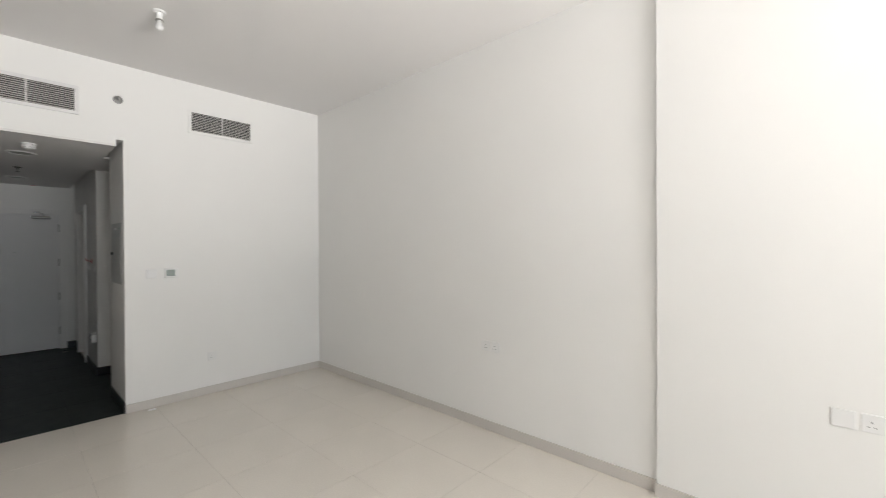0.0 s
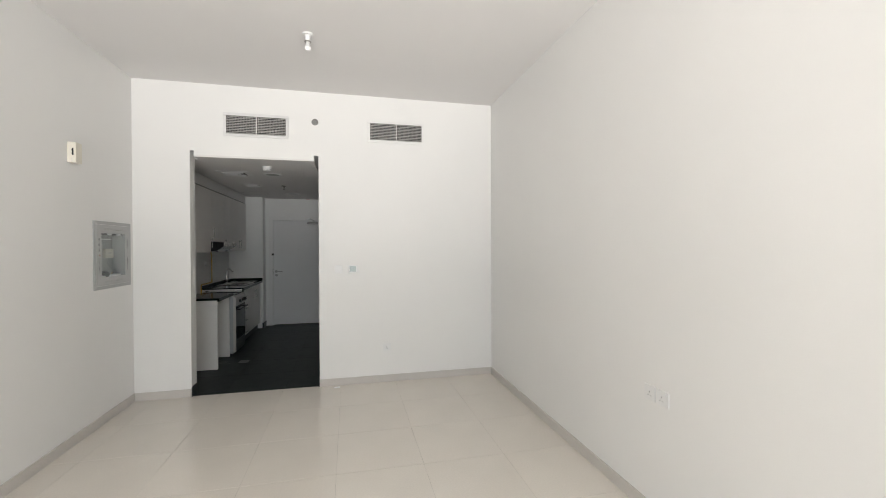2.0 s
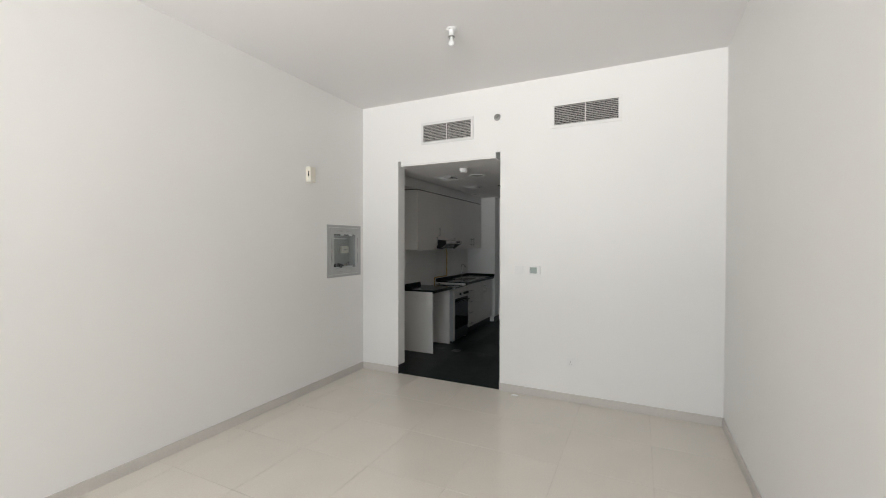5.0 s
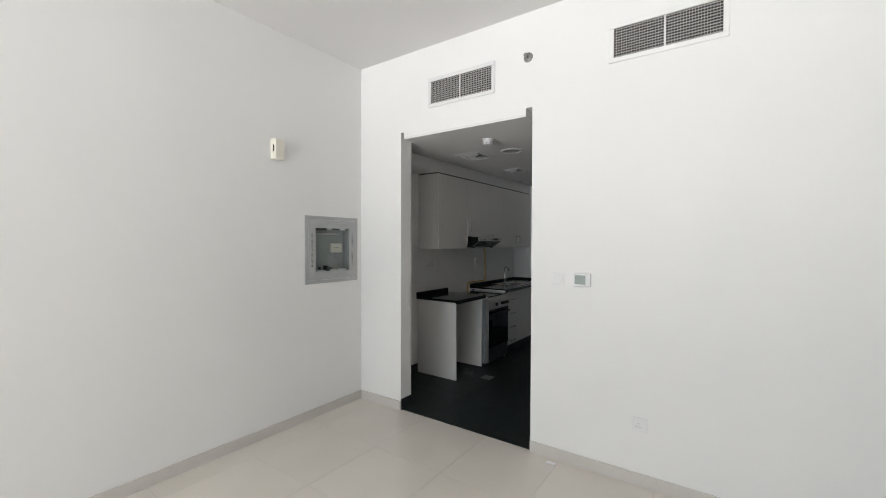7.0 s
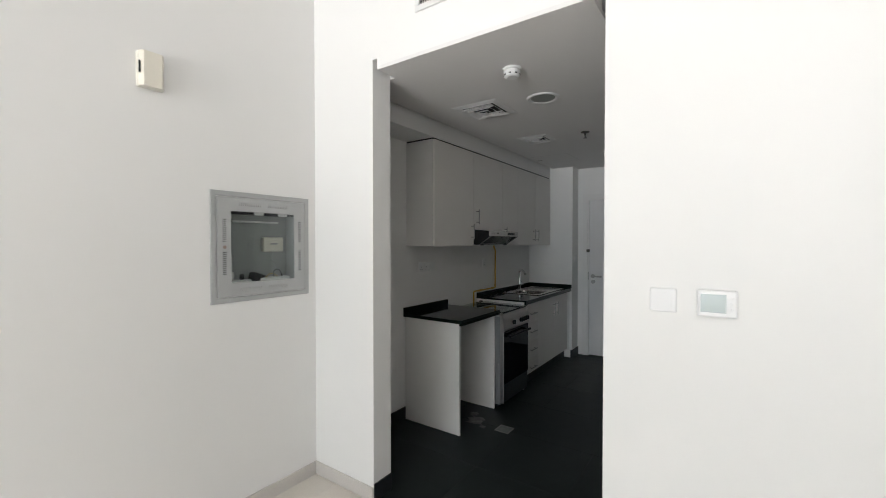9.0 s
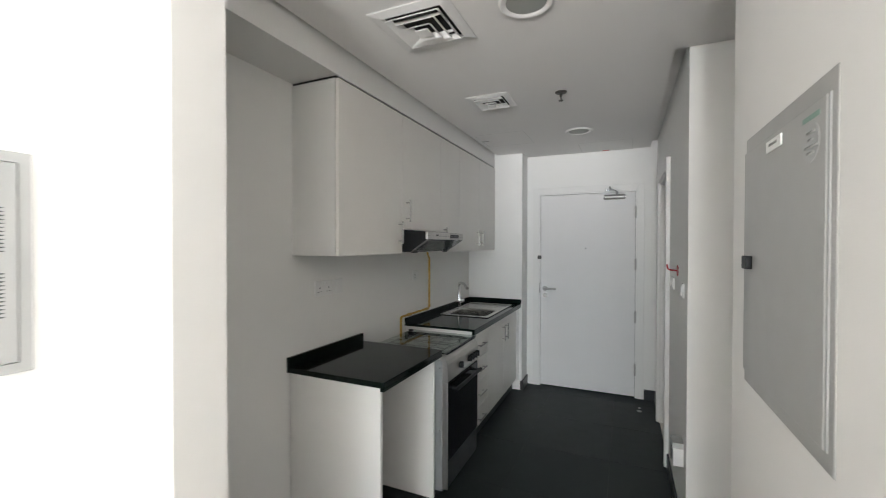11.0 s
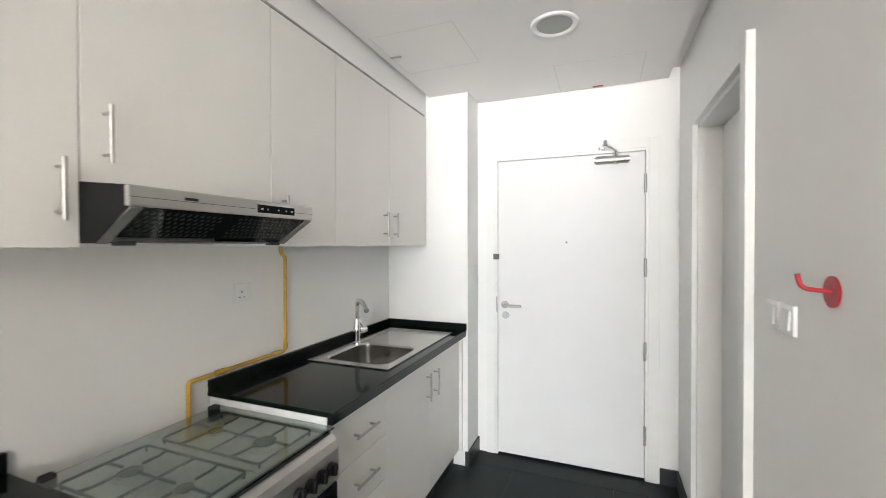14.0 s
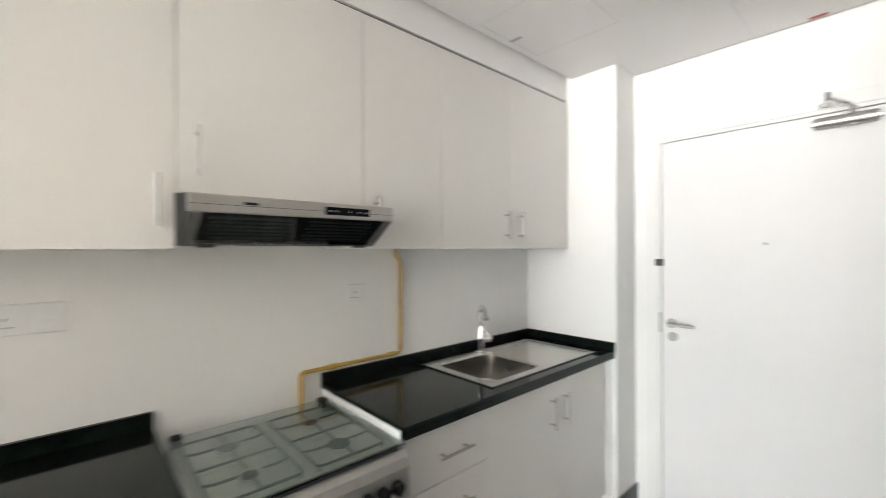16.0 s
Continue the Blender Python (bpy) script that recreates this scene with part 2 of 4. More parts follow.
b = bmesh.new()
box(b, PIER, XE, YL - 0.1, OPL, FLOOR - 0.1, CEIL)
box(b, PIER, XE, OPR, YR + WT, FLOOR - 0.1, CEIL)
box(b, PIER, XE, OPL, OPR, GAP, CEIL)
box(b, PIER, XE, OPL + 0.036, OPR - 0.05, KCEIL + 0.02, GAP)
structure("wall_end", b, WALL, "white painted end wall with tall opening to kitchen", "wall")

NX0, NX1, NZ0, NZ1 = -4.47, -4.03, 1.235, 1.67  # recess for the network cabinet
b = bmesh.new()
box(b, XE, NX0, YL - WT, YL, FLOOR - 0.1, CEIL)
box(b, NX1, XW, YL - WT, YL, FLOOR - 0.1, CEIL)
box(b, NX0, NX1, YL - WT, YL, FLOOR - 0.1, NZ0)
box(b, NX0, NX1, YL - WT, YL, NZ1, CEIL)
box(b, NX0, NX1, YL - WT, YL - 0.12, NZ0, NZ1)
structure("wall_side_a", b, WALL, "plain white painted living room wall", "wall")
structure("wall_side_b", boxed(XE, XW, YR, YR + WT, FLOOR - 0.1, CEIL), WALL, "plain white painted living room wall", "wall")
structure("wall_pilaster", boxed(-0.605, XW, YR - 0.04, YR, FLOOR - 0.1, CEIL), WALL, "white painted pilaster proud of the wall", "wall")

b = bmesh.new()
box(b, XW, XW + 0.2, YL - WT, WY0, FLOOR - 0.1, CEIL)
box(b, XW, XW + 0.2, WY1, YR + WT, FLOOR - 0.1, CEIL)
box(b, XW, XW + 0.2, WY0, WY1, 2.54, CEIL)
box(b, XW, XW + 0.2, WY0, WY1, FLOOR - 0.1, 0.0)
structure("wall_window", b, WALL, "white painted wall round the balcony window", "wall")
structure("ceiling_living", boxed(PIER, XW + 0.2, YL - WT, YR + WT, CEIL, CEIL + 0.15), CEILING, "flat white painted ceiling", "ceiling")

SKT = 0.062
def skirting(name, *spans):
    b = bmesh.new()
    for s in spans:
        box(b, *s, 0.0015)
    return b
structure("baseboard_end", skirting("s", (XE, XE + 0.012, YL + 0.012, OPL, FLOOR, SKT), (XE, XE + 0.012, OPR, YR - 0.012, FLOOR, SKT)), SKIRT, "low beige tile skirting along end wall", "baseboard")
structure("baseboard_side_a", skirting("s", (XE, XW, YL, YL + 0.012, FLOOR, SKT)), SKIRT, "low beige tile skirting along side wall", "baseboard")
structure("baseboard_side_b", skirting("s", (XE, -0.617, YR - 0.012, YR, FLOOR, SKT)), SKIRT, "low beige tile skirting along side wall", "baseboard")
structure("baseboard_pilaster", skirting("s", (-0.617, XW, YR - 0.052, YR - 0.04, FLOOR, SKT), (-0.617, -0.605, YR - 0.04, YR, FLOOR, SKT)), SKIRT, "low beige tile skirting round pilaster", "baseboard")

# ---- structure: kitchen ----
COLX, COLY = -8.2, -0.23
BX0, BX1, BZ = -7.925, -7.19, 2.03         # bathroom doorway
DY0, DY1, DZ = -0.083, 0.843, 2.03         # entrance door leaf
structure("wall_kitchen_a", boxed(XK - WT, PIER, KL - WT, KL, FLOOR - 0.1, CEIL), WALL, "white painted kitchen wall behind cabinets", "wall")
structure("wall_column", boxed(XK, COLX, KL, COLY, FLOOR - 0.1, GAP), WALL, "white painted column beside entrance door", "column")
b = bmesh.new()
box(b, XK - WT, XK, KL, DY0 - 0.012, FLOOR - 0.1, CEIL)
box(b, XK - WT, XK, DY1 + 0.012, KR + WT, FLOOR - 0.1, CEIL)
box(b, XK - WT, XK, DY0 - 0.012, DY1 + 0.012, DZ + 0.012, CEIL)
structure("wall_kitchen_back", b, WALL, "white painted wall round the entrance door", "wall")
b = bmesh.new()
box(b, BX1, ALC1, KR, KR + 0.12, FLOOR - 0.1, GAP)
box(b, XK, BX0, KR, KR + 0.12, FLOOR - 0.1, GAP)
box(b, BX0, BX1, KR, KR + 0.12, BZ, GAP)
box(b, ALC1 - 0.1, ALC1, KR + 0.12, ALCY, FLOOR - 0.1, GAP)
structure("wall_kitchen_b", b, WALL, "white painted corridor wall with bathroom doorway", "wall")
structure("wall_pier", boxed(ALC0, PIER, OPR, ALCY, FLOOR - 0.1, GAP), WALL, "white painted pier with electrical panel", "wall")
structure("wall_niche_back", boxed(ALC1 - 0.1, PIER, ALCY, ALCY + 0.1, FLOOR - 0.1, GAP), WALL, "white painted back of kitchen niche", "wall")

BULK, BULKZ = -0.529, 2.331
structure("ceiling_bulkhead", boxed(COLX, PIER, KL, BULK, BULKZ, GAP), WALL, "white painted bulkhead above wall cabinets", "bulkhead")
b = bmesh.new()
box(b, ALC0, PIER, BULK + 0.03, OPR - 0.05, KCEIL, KCEIL + 0.02)
box(b, PIER, XE, OPL + 0.036, OPR - 0.05, KCEIL, KCEIL + 0.02)
box(b, ALC1 + 0.02, ALC0, BULK + 0.03, ALCY, KCEIL, KCEIL + 0.02)
box(b, COLX, ALC1 + 0.02, BULK + 0.03, KR - 0.062, KCEIL, KCEIL + 0.02)
box(b, XK + 0.016, COLX, COLY + 0.006, KR - 0.062, KCEIL, KCEIL + 0.02)
structure("ceiling_kitchen", b, CEILING, "flat white gypsum ceiling with shadow gaps", "ceiling")
structure("ceiling_gap_top", boxed(XK - WT, PIER, KL, ALCY + 0.1, GAP, GAP + 0.1), CEILING, "white plaster above the ceiling shadow gap", "ceiling")

for n, (x0, x1, y0, y1) in enumerate(((-7.80, -7.36, -0.46, -0.03), (-8.425, -8.0, 0.34, 0.81))):
    b = bmesh.new()
    for q in ((x0, x1, y0, y0 + 0.003), (x0, x1, y1 - 0.003, y1), (x0, x0 + 0.003, y0 + 0.003, y1 - 0.003), (x1 - 0.003, x1, y0 + 0.003, y1 - 0.003)):
        box(b, *q, KCEIL - 0.0006, KCEIL + 0.002)
    structure("trim_hatch_%d" % (n + 1), b, HATCH, "thin joint of a ceiling access hatch", "access hatch")

KST = 0.082
structure("baseboard_kitchen", skirting("s", (COLX + 0.012, PIER, KL, KL + 0.012, FLOOR, KST),
    (PIER - 0.012, PIER, KL + 0.012, OPL, FLOOR, KST), (PIER, XE + 0.001, OPL, OPL + 0.010, FLOOR, KST),
    (XK, COLX, COLY, COLY + 0.012, FLOOR, KST), (COLX, COLX + 0.012, -0.245, COLY + 0.012, FLOOR, KST),
    (XK, XK + 0.012, DY1 + 0.085, KR, FLOOR, KST), (XK + 0.012, BX0 - 0.06, KR - 0.012, KR, FLOOR, KST),
    (BX1 + 0.06, ALC1 + 0.012, KR - 0.012, KR, FLOOR, KST), (ALC1, ALC1 + 0.012, KR, ALCY, FLOOR, KST),
    (ALC0, XE + 0.001, OPR - 0.010, OPR, FLOOR, KST), (ALC0 - 0.012, ALC0, OPR, ALCY, FLOOR, KST)),
    BLACK_SKIRT, "black tile skirting in the kitchen", "baseboard")

# bathroom behind its door, closed off
structure("floor_bathroom", boxed(BX0, BX1, KR + 0.002, KR + 0.12, FLOOR - 0.03, FLOOR + 0.004), SKIRT, "beige stone threshold of bathroom door", "floor")


# ---- doors ----
def frame_strips(bm, across, a0, a1, z1, w, d0, d1, bevel=0.003):
    """Two uprights and a head round an opening; across is the axis along the wall, d0 to d1 the depth."""
    for s in ((a0 - w, a0, FLOOR, z1 + w), (a1, a1 + w, FLOOR, z1 + w), (a0, a1, z1, z1 + w)):
        if across == "y":
            box(bm, d0, d1, s[0], s[1], s[2], s[3], bevel)
        else:
            box(bm, s[0], s[1], d0, d1, s[2], s[3], bevel)
    return bm


door = thing("door_1", (XK, 0.38, 0), "closed white flush entrance door with steel closer", "door", kind="structure")
part("door_frame", frame_strips(bmesh.new(), "y", DY0 - 0.0025, DY1 + 0.0025, DZ + 0.0025, 0.018, XK - 0.10, XK + 0.006, 0.002), TRIM, door)
part("architrave", frame_strips(bmesh.new(), "y", DY0 - 0.0205, DY1 + 0.0205, DZ + 0.0205, 0.06, XK, XK + 0.009, 0.002), TRIM, door)
leaf = part("door_leaf", boxed(XK - 0.048, XK - 0.003, DY0, DY1, -0.004, DZ, 0.002), DOOR, door)
# dark sheet behind the leaf paints the shade seen in its gap
part("door_gap", boxed(XK - 0.06, XK - 0.05, DY0 - 0.004, DY1 + 0.004, FLOOR, DZ + 0.004), SLOT, door, "dark sheet behind the leaf, painted as shade in its gap")
for z in (0.262, 0.787, 1.308, 1.828):
    b = bmesh.new()
    rod(b, (XK + 0.006, DY1 + 0.002, z - 0.055), (XK + 0.006, DY1 + 0.002, z + 0.055), 0.0085)
    rod(b, (XK + 0.006, DY1 + 0.002, z + 0.055), (XK + 0.006, DY1 + 0.002, z + 0.062), 0.006)
    part("hinge", b, SATIN, door, "satin steel hinge")
b = bmesh.new()
rod(b, (XK - 0.003, -0.035, 1.035), (XK + 0.006, -0.035, 1.035), 0.026, seg=32)
tube(b, rounded([(XK + 0.005, -0.035, 1.035), (XK + 0.055, -0.035, 1.035), (XK + 0.055, 0.088, 1.035)], 0.02), 0.0095)
part("door_handle", b, SATIN, door, "satin steel lever handle")
b = bmesh.new()
rod(b, (XK - 0.003, -0.03, 0.962), (XK + 0.006, -0.03, 0.962), 0.025, seg=32)
rod(b, (XK + 0.006, -0.03, 0.965), (XK + 0.012, -0.03, 0.965), 0.009)
part("lock_rosette", b, SATIN, door, "satin steel cylinder lock")
part("strike_plate", boxed(XK + 0.0045, XK + 0.0065, DY0 - 0.014, DY0 - 0.004, 0.98, 1.09), SATIN, door)
b = bmesh.new()
box(b, XK + 0.005, XK + 0.030, DY0 - 0.028, DY0 + 0.010, 1.350, 1.388, 0.003)
rod(b, (XK + 0.03, DY0 - 0.01, 1.369), (XK + 0.04, DY0 - 0.01, 1.369), 0.007)
part("door_latch", b, DARK_METAL, door, "small dark steel night latch")
rod(b := bmesh.new(), (XK - 0.004, 0.377, 1.467), (XK + 0.001, 0.377, 1.467), 0.007)
part("peephole", b, GREY_INK, door)
closer = part("door_closer", rod(bmesh.new(), (XK + 0.027, 0.556, 1.985), (XK + 0.027, 0.748, 1.985), 0.025, seg=24), SATIN, door, "satin steel overhead closer")
b = bmesh.new()
box(b, XK - 0.003, XK + 0.008, 0.575, 0.735, 1.965, 2.005, 0.002)
rod(b, (XK + 0.027, 0.549, 1.985), (XK + 0.027, 0.557, 1.985), 0.02)
rod(b, (XK + 0.027, 0.747, 1.985), (XK + 0.027, 0.755, 1.985), 0.02)
part("closer_mount", b, CHROME, closer)
b = bmesh.new()
rod(b, (XK + 0.03, 0.675, 1.955), (XK + 0.03, 0.675, 2.035), 0.014)
box(b, XK + 0.02, XK + 0.03, 0.570, 0.610, 2.048, 2.070, 0.002)
tube(b, [(XK + 0.032, 0.675, 2.028), (XK + 0.05, 0.672, 2.042), (XK + 0.195, 0.612, 2.050)], 0.008)
tube(b, [(XK + 0.195, 0.612, 2.058), (XK + 0.03, 0.585, 2.058)], 0.007)
rod(b, (XK + 0.195, 0.612, 2.040), (XK + 0.195, 0.612, 2.068), 0.011)
part("closer_arm", b, CHROME, closer)

door = thing("door_2", (BX0 + 0.37, KR + 0.1, 0), "closed white flush bathroom door set back in its frame", "door", kind="structure")
b = bmesh.new()
box(b, BX1, BX1 + 0.057, KR - 0.027, KR, FLOOR, BZ + 0.075, 0.003)
box(b, BX0 - 0.057, BX0, KR - 0.027, KR, FLOOR, BZ + 0.075, 0.003)
box(b, BX0, BX1, KR - 0.027, KR, BZ, BZ + 0.075, 0.003)
part("architrave", b, TRIM, door)
b = bmesh.new()
box(b, BX0, BX0 + 0.018, KR - 0.004, KR + 0.12, FLOOR, BZ)
box(b, BX1 - 0.018, BX1, KR - 0.004, KR + 0.12, FLOOR, BZ)
box(b, BX0 + 0.018, BX1 - 0.018, KR - 0.004, KR + 0.12, BZ - 0.018, BZ)
part("door_frame", b, TRIM, door)
part("door_leaf", boxed(BX0 + 0.021, BX1 - 0.021, KR + 0.095, KR + 0.135, FLOOR + 0.008, BZ - 0.021, 0.002), DOOR, door)
structure("wall_bathroom", boxed(BX0 - 0.1, BX1 + 0.1, KR + 0.14, KR + 0.2, FLOOR - 0.1, GAP), WALL, "plain wall closing the bathroom doorway", "wall")

b = bmesh.new()
for s in ((WY0, WY0 + 0.06), (WY - 0.03, WY + 0.03), (WY1 - 0.06, WY1)):
    box(b, XW + 0.03, XW + 0.09, s[0], s[1], 0.0, 2.54, 0.003)
box(b, XW + 0.03, XW + 0.09, WY0 + 0.06, WY1 - 0.06, 0.0, 0.06)
box(b, XW + 0.03, XW + 0.09, WY0 + 0.06, WY1 - 0.06, 2.48, 2.54)
structure("window_1", b, GRILLE, "white aluminium balcony window frame", "window")


# ---- wall plates: built facing -y, then turned to their wall ----
def plate(name, m, w, h, label, category, group=""):
    ob = thing(name, m, label, category, group)
    part("plate", boxed(-w / 2, w / 2, -0.006, 0.004, -h / 2, h / 2, 0.0035), PLASTIC, ob, local=True)
    return ob


def pins(ob, x, z=0.0):
    """The three slots of a socket, and its rocker."""
    for dx, dz, w, h in ((0, 0.012, 0.004, 0.008), (-0.011, -0.010, 0.0065, 0.004), (0.011, -0.010, 0.0065, 0.004)):
        part("pin_hole", boxed(x + dx - w / 2, x + dx + w / 2, -0.0066, -0.0055, z + dz - h / 2, z + dz + h / 2), SLOT, ob, local=True)


def rocker(ob, x, z, w, h):
    b = prism(bmesh.new(), [(-0.0055, z - h / 2), (-0.0105, z - h / 2), (-0.0082, z + h / 2), (-0.0055, z + h / 2)], "x", x - w / 2, x + w / 2)
    part("rocker", b, PLASTIC, ob, local=True)


def socket(m, label, switched=True):
    ob = plate("wall_socket", m, 0.086, 0.086, label, "socket", "wall sockets")
    pins(ob, -0.008 if switched else 0.0, -0.006)
    if switched:
        rocker(ob, 0.025, 0.022, 0.013, 0.022)
    return ob


def switch(m, label, rockers=1):
    ob = plate("light_switch", m, 0.086, 0.086, label, "switch", "light switches")
    for k in range(rockers):
        rocker(ob, (k - (rockers - 1) / 2) * 0.058 / rockers, 0.0, 0.056 / rockers, 0.056)
    return ob


END, SIDE_A, SIDE_B = 90, 180, 0
DEEP = Matrix.Diagonal((0.86, 1.5, 0.86, 1))      # the corridor switches stand further off the wall
socket(pose(XE, 1.764, 0.374, 0, 0, END), "white switched socket low on the end wall")
socket(pose(-1.938, YR, 0.685, 0, 0, SIDE_B), "white data outlet plate beside a socket", False)
socket(pose(-1.838, YR, 0.685, 0, 0, SIDE_B), "white switched socket on the living room wall")
socket(pose(0.312, YR - 0.04, 0.69, 0, 0, SIDE_B), "white switched socket on the pilaster")
ob = plate("blank_plate", pose(0.21, YR - 0.04, 0.69, 0, 0, SIDE_B), 0.086, 0.086, "white blanking plate on the pilaster", "outlet plate")
switch(pose(XE, 1.234, 1.271, 0, 0, END), "white light switch on the end wall")
switch(pose(ALC1, 1.252, 1.262, 0, 0, END) @ DEEP, "white light switch in the kitchen niche")
switch(pose(-6.97, KR, 1.268, 0, 0, SIDE_B) @ DEEP, "white double light switch by the bathroom door", 2)
switch(pose(-6.875, KR, 1.268, 0, 0, SIDE_B) @ DEEP, "white light switch by the bathroom door")
switch(pose(-6.425, KR, 1.268, 0, 0, SIDE_B) @ DEEP, "white light switch at the corridor corner")
switch(pose(-8.33, COLY, 1.265, 0, 0, SIDE_A), "white light switch on the column by the door")
ob = plate("twin_socket", pose(-5.825, KL, 1.257, 0, 0, SIDE_A), 0.146, 0.086, "white twin socket above the worktop", "socket")
for s in (-0.037, 0.037):
    pins(ob, s, -0.010)
    rocker(ob, s * 0.35, 0.026, 0.012, 0.018)
ob = plate("cooker_switch", pose(-5.947, KL, 1.257, 0, 0, SIDE_A), 0.086, 0.086, "white fused spur plate beside twin socket", "switch")
part("fuse_cover", boxed(-0.018, 0.018, -0.0085, -0.0055, -0.028, -0.006, 0.001), PLASTIC, ob, local=True)
rocker(ob, 0.0, 0.018, 0.022, 0.02)
socket(pose(-6.932, KL, 1.25, 0, 0, SIDE_A), "white switched socket above the cooker")

ob = thing("thermostat", pose(XE, 1.398, 1.272, 0, 0, END), "white thermostat with grey-green display", "thermostat")
part("case", boxed(-0.058, 0.058, -0.024, 0.0, -0.046, 0.046, 0.006), PLASTIC, ob, local=True)
part("display", boxed(-0.046, 0.026, -0.0255, -0.0235, -0.030, 0.032, 0.0005), LCD, ob, local=True)
for z in (-0.02, 0.0, 0.02):
    part("button", boxed(0.036, 0.048, -0.0255, -0.0235, z - 0.005, z + 0.005, 0.0005), PLASTIC, ob, local=True)

ob = thing("motion_detector", pose(-3.69, YL, 2.26, 0, 0, SIDE_A), "cream plastic motion detector high on wall", "detector")
b = prism(bmesh.new(), [(-0.050, 0.0), (-0.050, -0.028), (-0.036, -0.050), (0.036, -0.050), (0.050, -0.028), (0.050, 0.0)], "z", -0.078, 0.078)
part("case", b, CREAM, ob, local=True)
part("lens", boxed(-0.0515, -0.0455, -0.040, -0.031, -0.022, 0.030, 0.001), SLOT, ob, "dark sensor window", local=True)


# ---- network cabinet in the living room wall ----
cab = thing("network_cabinet", pose(-4.249, YL, 1.455, 0, 0, SIDE_A), "grey recessed network cabinet with glazed door", "cabinet")
H = 0.298
part("frame", ring(H, H - 0.028, -0.008, 0.0), GREY_PAINT, cab, local=True)
G = 0.193
D = H - 0.031
doorp = part("door", ring(D, G, -0.011, -0.002), GREY_PAINT, cab, local=True)
part("pane", boxed(-G, G, -0.007, -0.004, -G, G), GLASS_PANE, doorp, "clear glass pane", local=True).visible_shadow = False
for sx in (-0.229, 0.229):
    for k in range(24):
        z = (-0.145 if k < 12 else 0.03) + 0.0105 * (k % 12)
        part("vent_slot", boxed(sx - 0.010, sx + 0.010, -0.0114, -0.010, z, z + 0.0032), SLOT, doorp, local=True)
for sz in (-0.232, 0.232):
    for k in range(24):
        x = (-0.147 if k < 12 else 0.023) + 0.0107 * (k % 12)
        part("vent_slot", boxed(x, x + 0.0072, -0.0116, -0.010, sz - 0.009, sz + 0.009), DB_GREY, doorp, local=True)
rod(b := bmesh.new(), (-0.229, -0.010, 0.0), (-0.229, -0.016, 0.0), 0.009)
part("lock", b, COPPER, doorp, local=True)
b = bmesh.new()
box(b, -0.2195, 0.2195, 0.112, 0.119, -0.218, 0.213)
box(b, -0.2195, -0.2155, 0.002, 0.112, -0.218, 0.213)
box(b, 0.2155, 0.2195, 0.002, 0.112, -0.218, 0.213)
box(b, -0.2155, 0.2155, 0.002, 0.112, -0.218, -0.214)
box(b, -0.2155, 0.2155, 0.002, 0.112, 0.209, 0.213)
part("back_box", b, INNER, cab, "grey metal inside", local=True)
b = bmesh.new()
box(b, -0.21, 0.21, 0.02, 0.10, 0.183, 0.207, 0.002)
part("rail", b, RUBBER_AND_SHADE, cab, local=True)
for x in (-0.02, 0.13):
    part("rail_clip", boxed(x - 0.028, x + 0.028, 0.012, 0.022, 0.178, 0.198, 0.002), PLASTIC, cab, local=True)
part("tie_bar", boxed(-0.135, 0.150, 0.086, 0.110, 0.138, 0.149, 0.002), PLASTIC, cab, "thin white bar across the inside", local=True)

def inside(x, z, y=0.11):
    return pose(-4.249, YL, 1.455, 0, 0, SIDE_A) @ Matrix.Translation((x, y, z))

ob = thing("router", inside(0.112, 0.012), "small white router on cabinet back", "router")
part("case", boxed(-0.066, 0.066, -0.032, 0.0, -0.044, 0.044, 0.008), CREAM, ob, local=True)
part("badge", boxed(-0.024, 0.024, -0.0335, -0.0315, 0.0, 0.008, 0.0005), GREY_INK, ob, local=True)
part("cable", tube(bmesh.new(), rounded([(-0.005, -0.012, -0.04), (0.0, -0.01, -0.09), (0.03, -0.03, -0.14), (0.045, -0.04, -0.19)], 0.02), 0.0035, 8), GREY_PAINT, ob, local=True)
ob = thing("junction_box", inside(0.10, -0.214, 0.055), "white plastic terminal box on cabinet floor", "terminal box")
part("case", boxed(-0.105, 0.085, -0.03, 0.03, 0.0, 0.034, 0.004), PLASTIC, ob, local=True)
part("cable", tube(bmesh.new(), rounded([(-0.015, -0.012, 0.03), (-0.02, -0.02, 0.075), (0.02, -0.02, 0.08), (0.045, -0.01, 0.03)], 0.018), 0.003, 8), RUBBER_AND_SHADE, ob, "looped black lead", local=True)
ob = thing("junction_box", inside(-0.13, -0.214, 0.055), "white plastic terminal box on cabinet floor", "terminal box")
part("case", boxed(-0.07, 0.07, -0.03, 0.03, 0.0, 0.03, 0.004), PLASTIC, ob, local=True)
part("plug", boxed(0.018, 0.036, -0.012, 0.006, 0.03, 0.06, 0.003), RUBBER_AND_SHADE, ob, local=True)
part("adapter", boxed(-0.066, -0.014, 0.0, 0.024, 0.03, 0.074, 0.004), PLASTIC, ob, "white plug-in adapter", local=True)
ob = thing("power_adapter", inside(-0.03, -0.214, 0.05) @ pose(0, 0, 0, 0, 18, 10), "black power adapter with yellow cable", "adapter")
part("case", boxed(-0.035, 0.045, -0.025, 0.025, 0.012, 0.062, 0.005), BLACK, ob, local=True)
part("cable", tube(bmesh.new(), rounded([(0.03, -0.028, 0.02), (0.06, -0.03, 0.085), (0.13, -0.02, 0.085), (0.17, 0.0, 0.03)], 0.03), 0.003, 8), BRASS, ob, local=True)


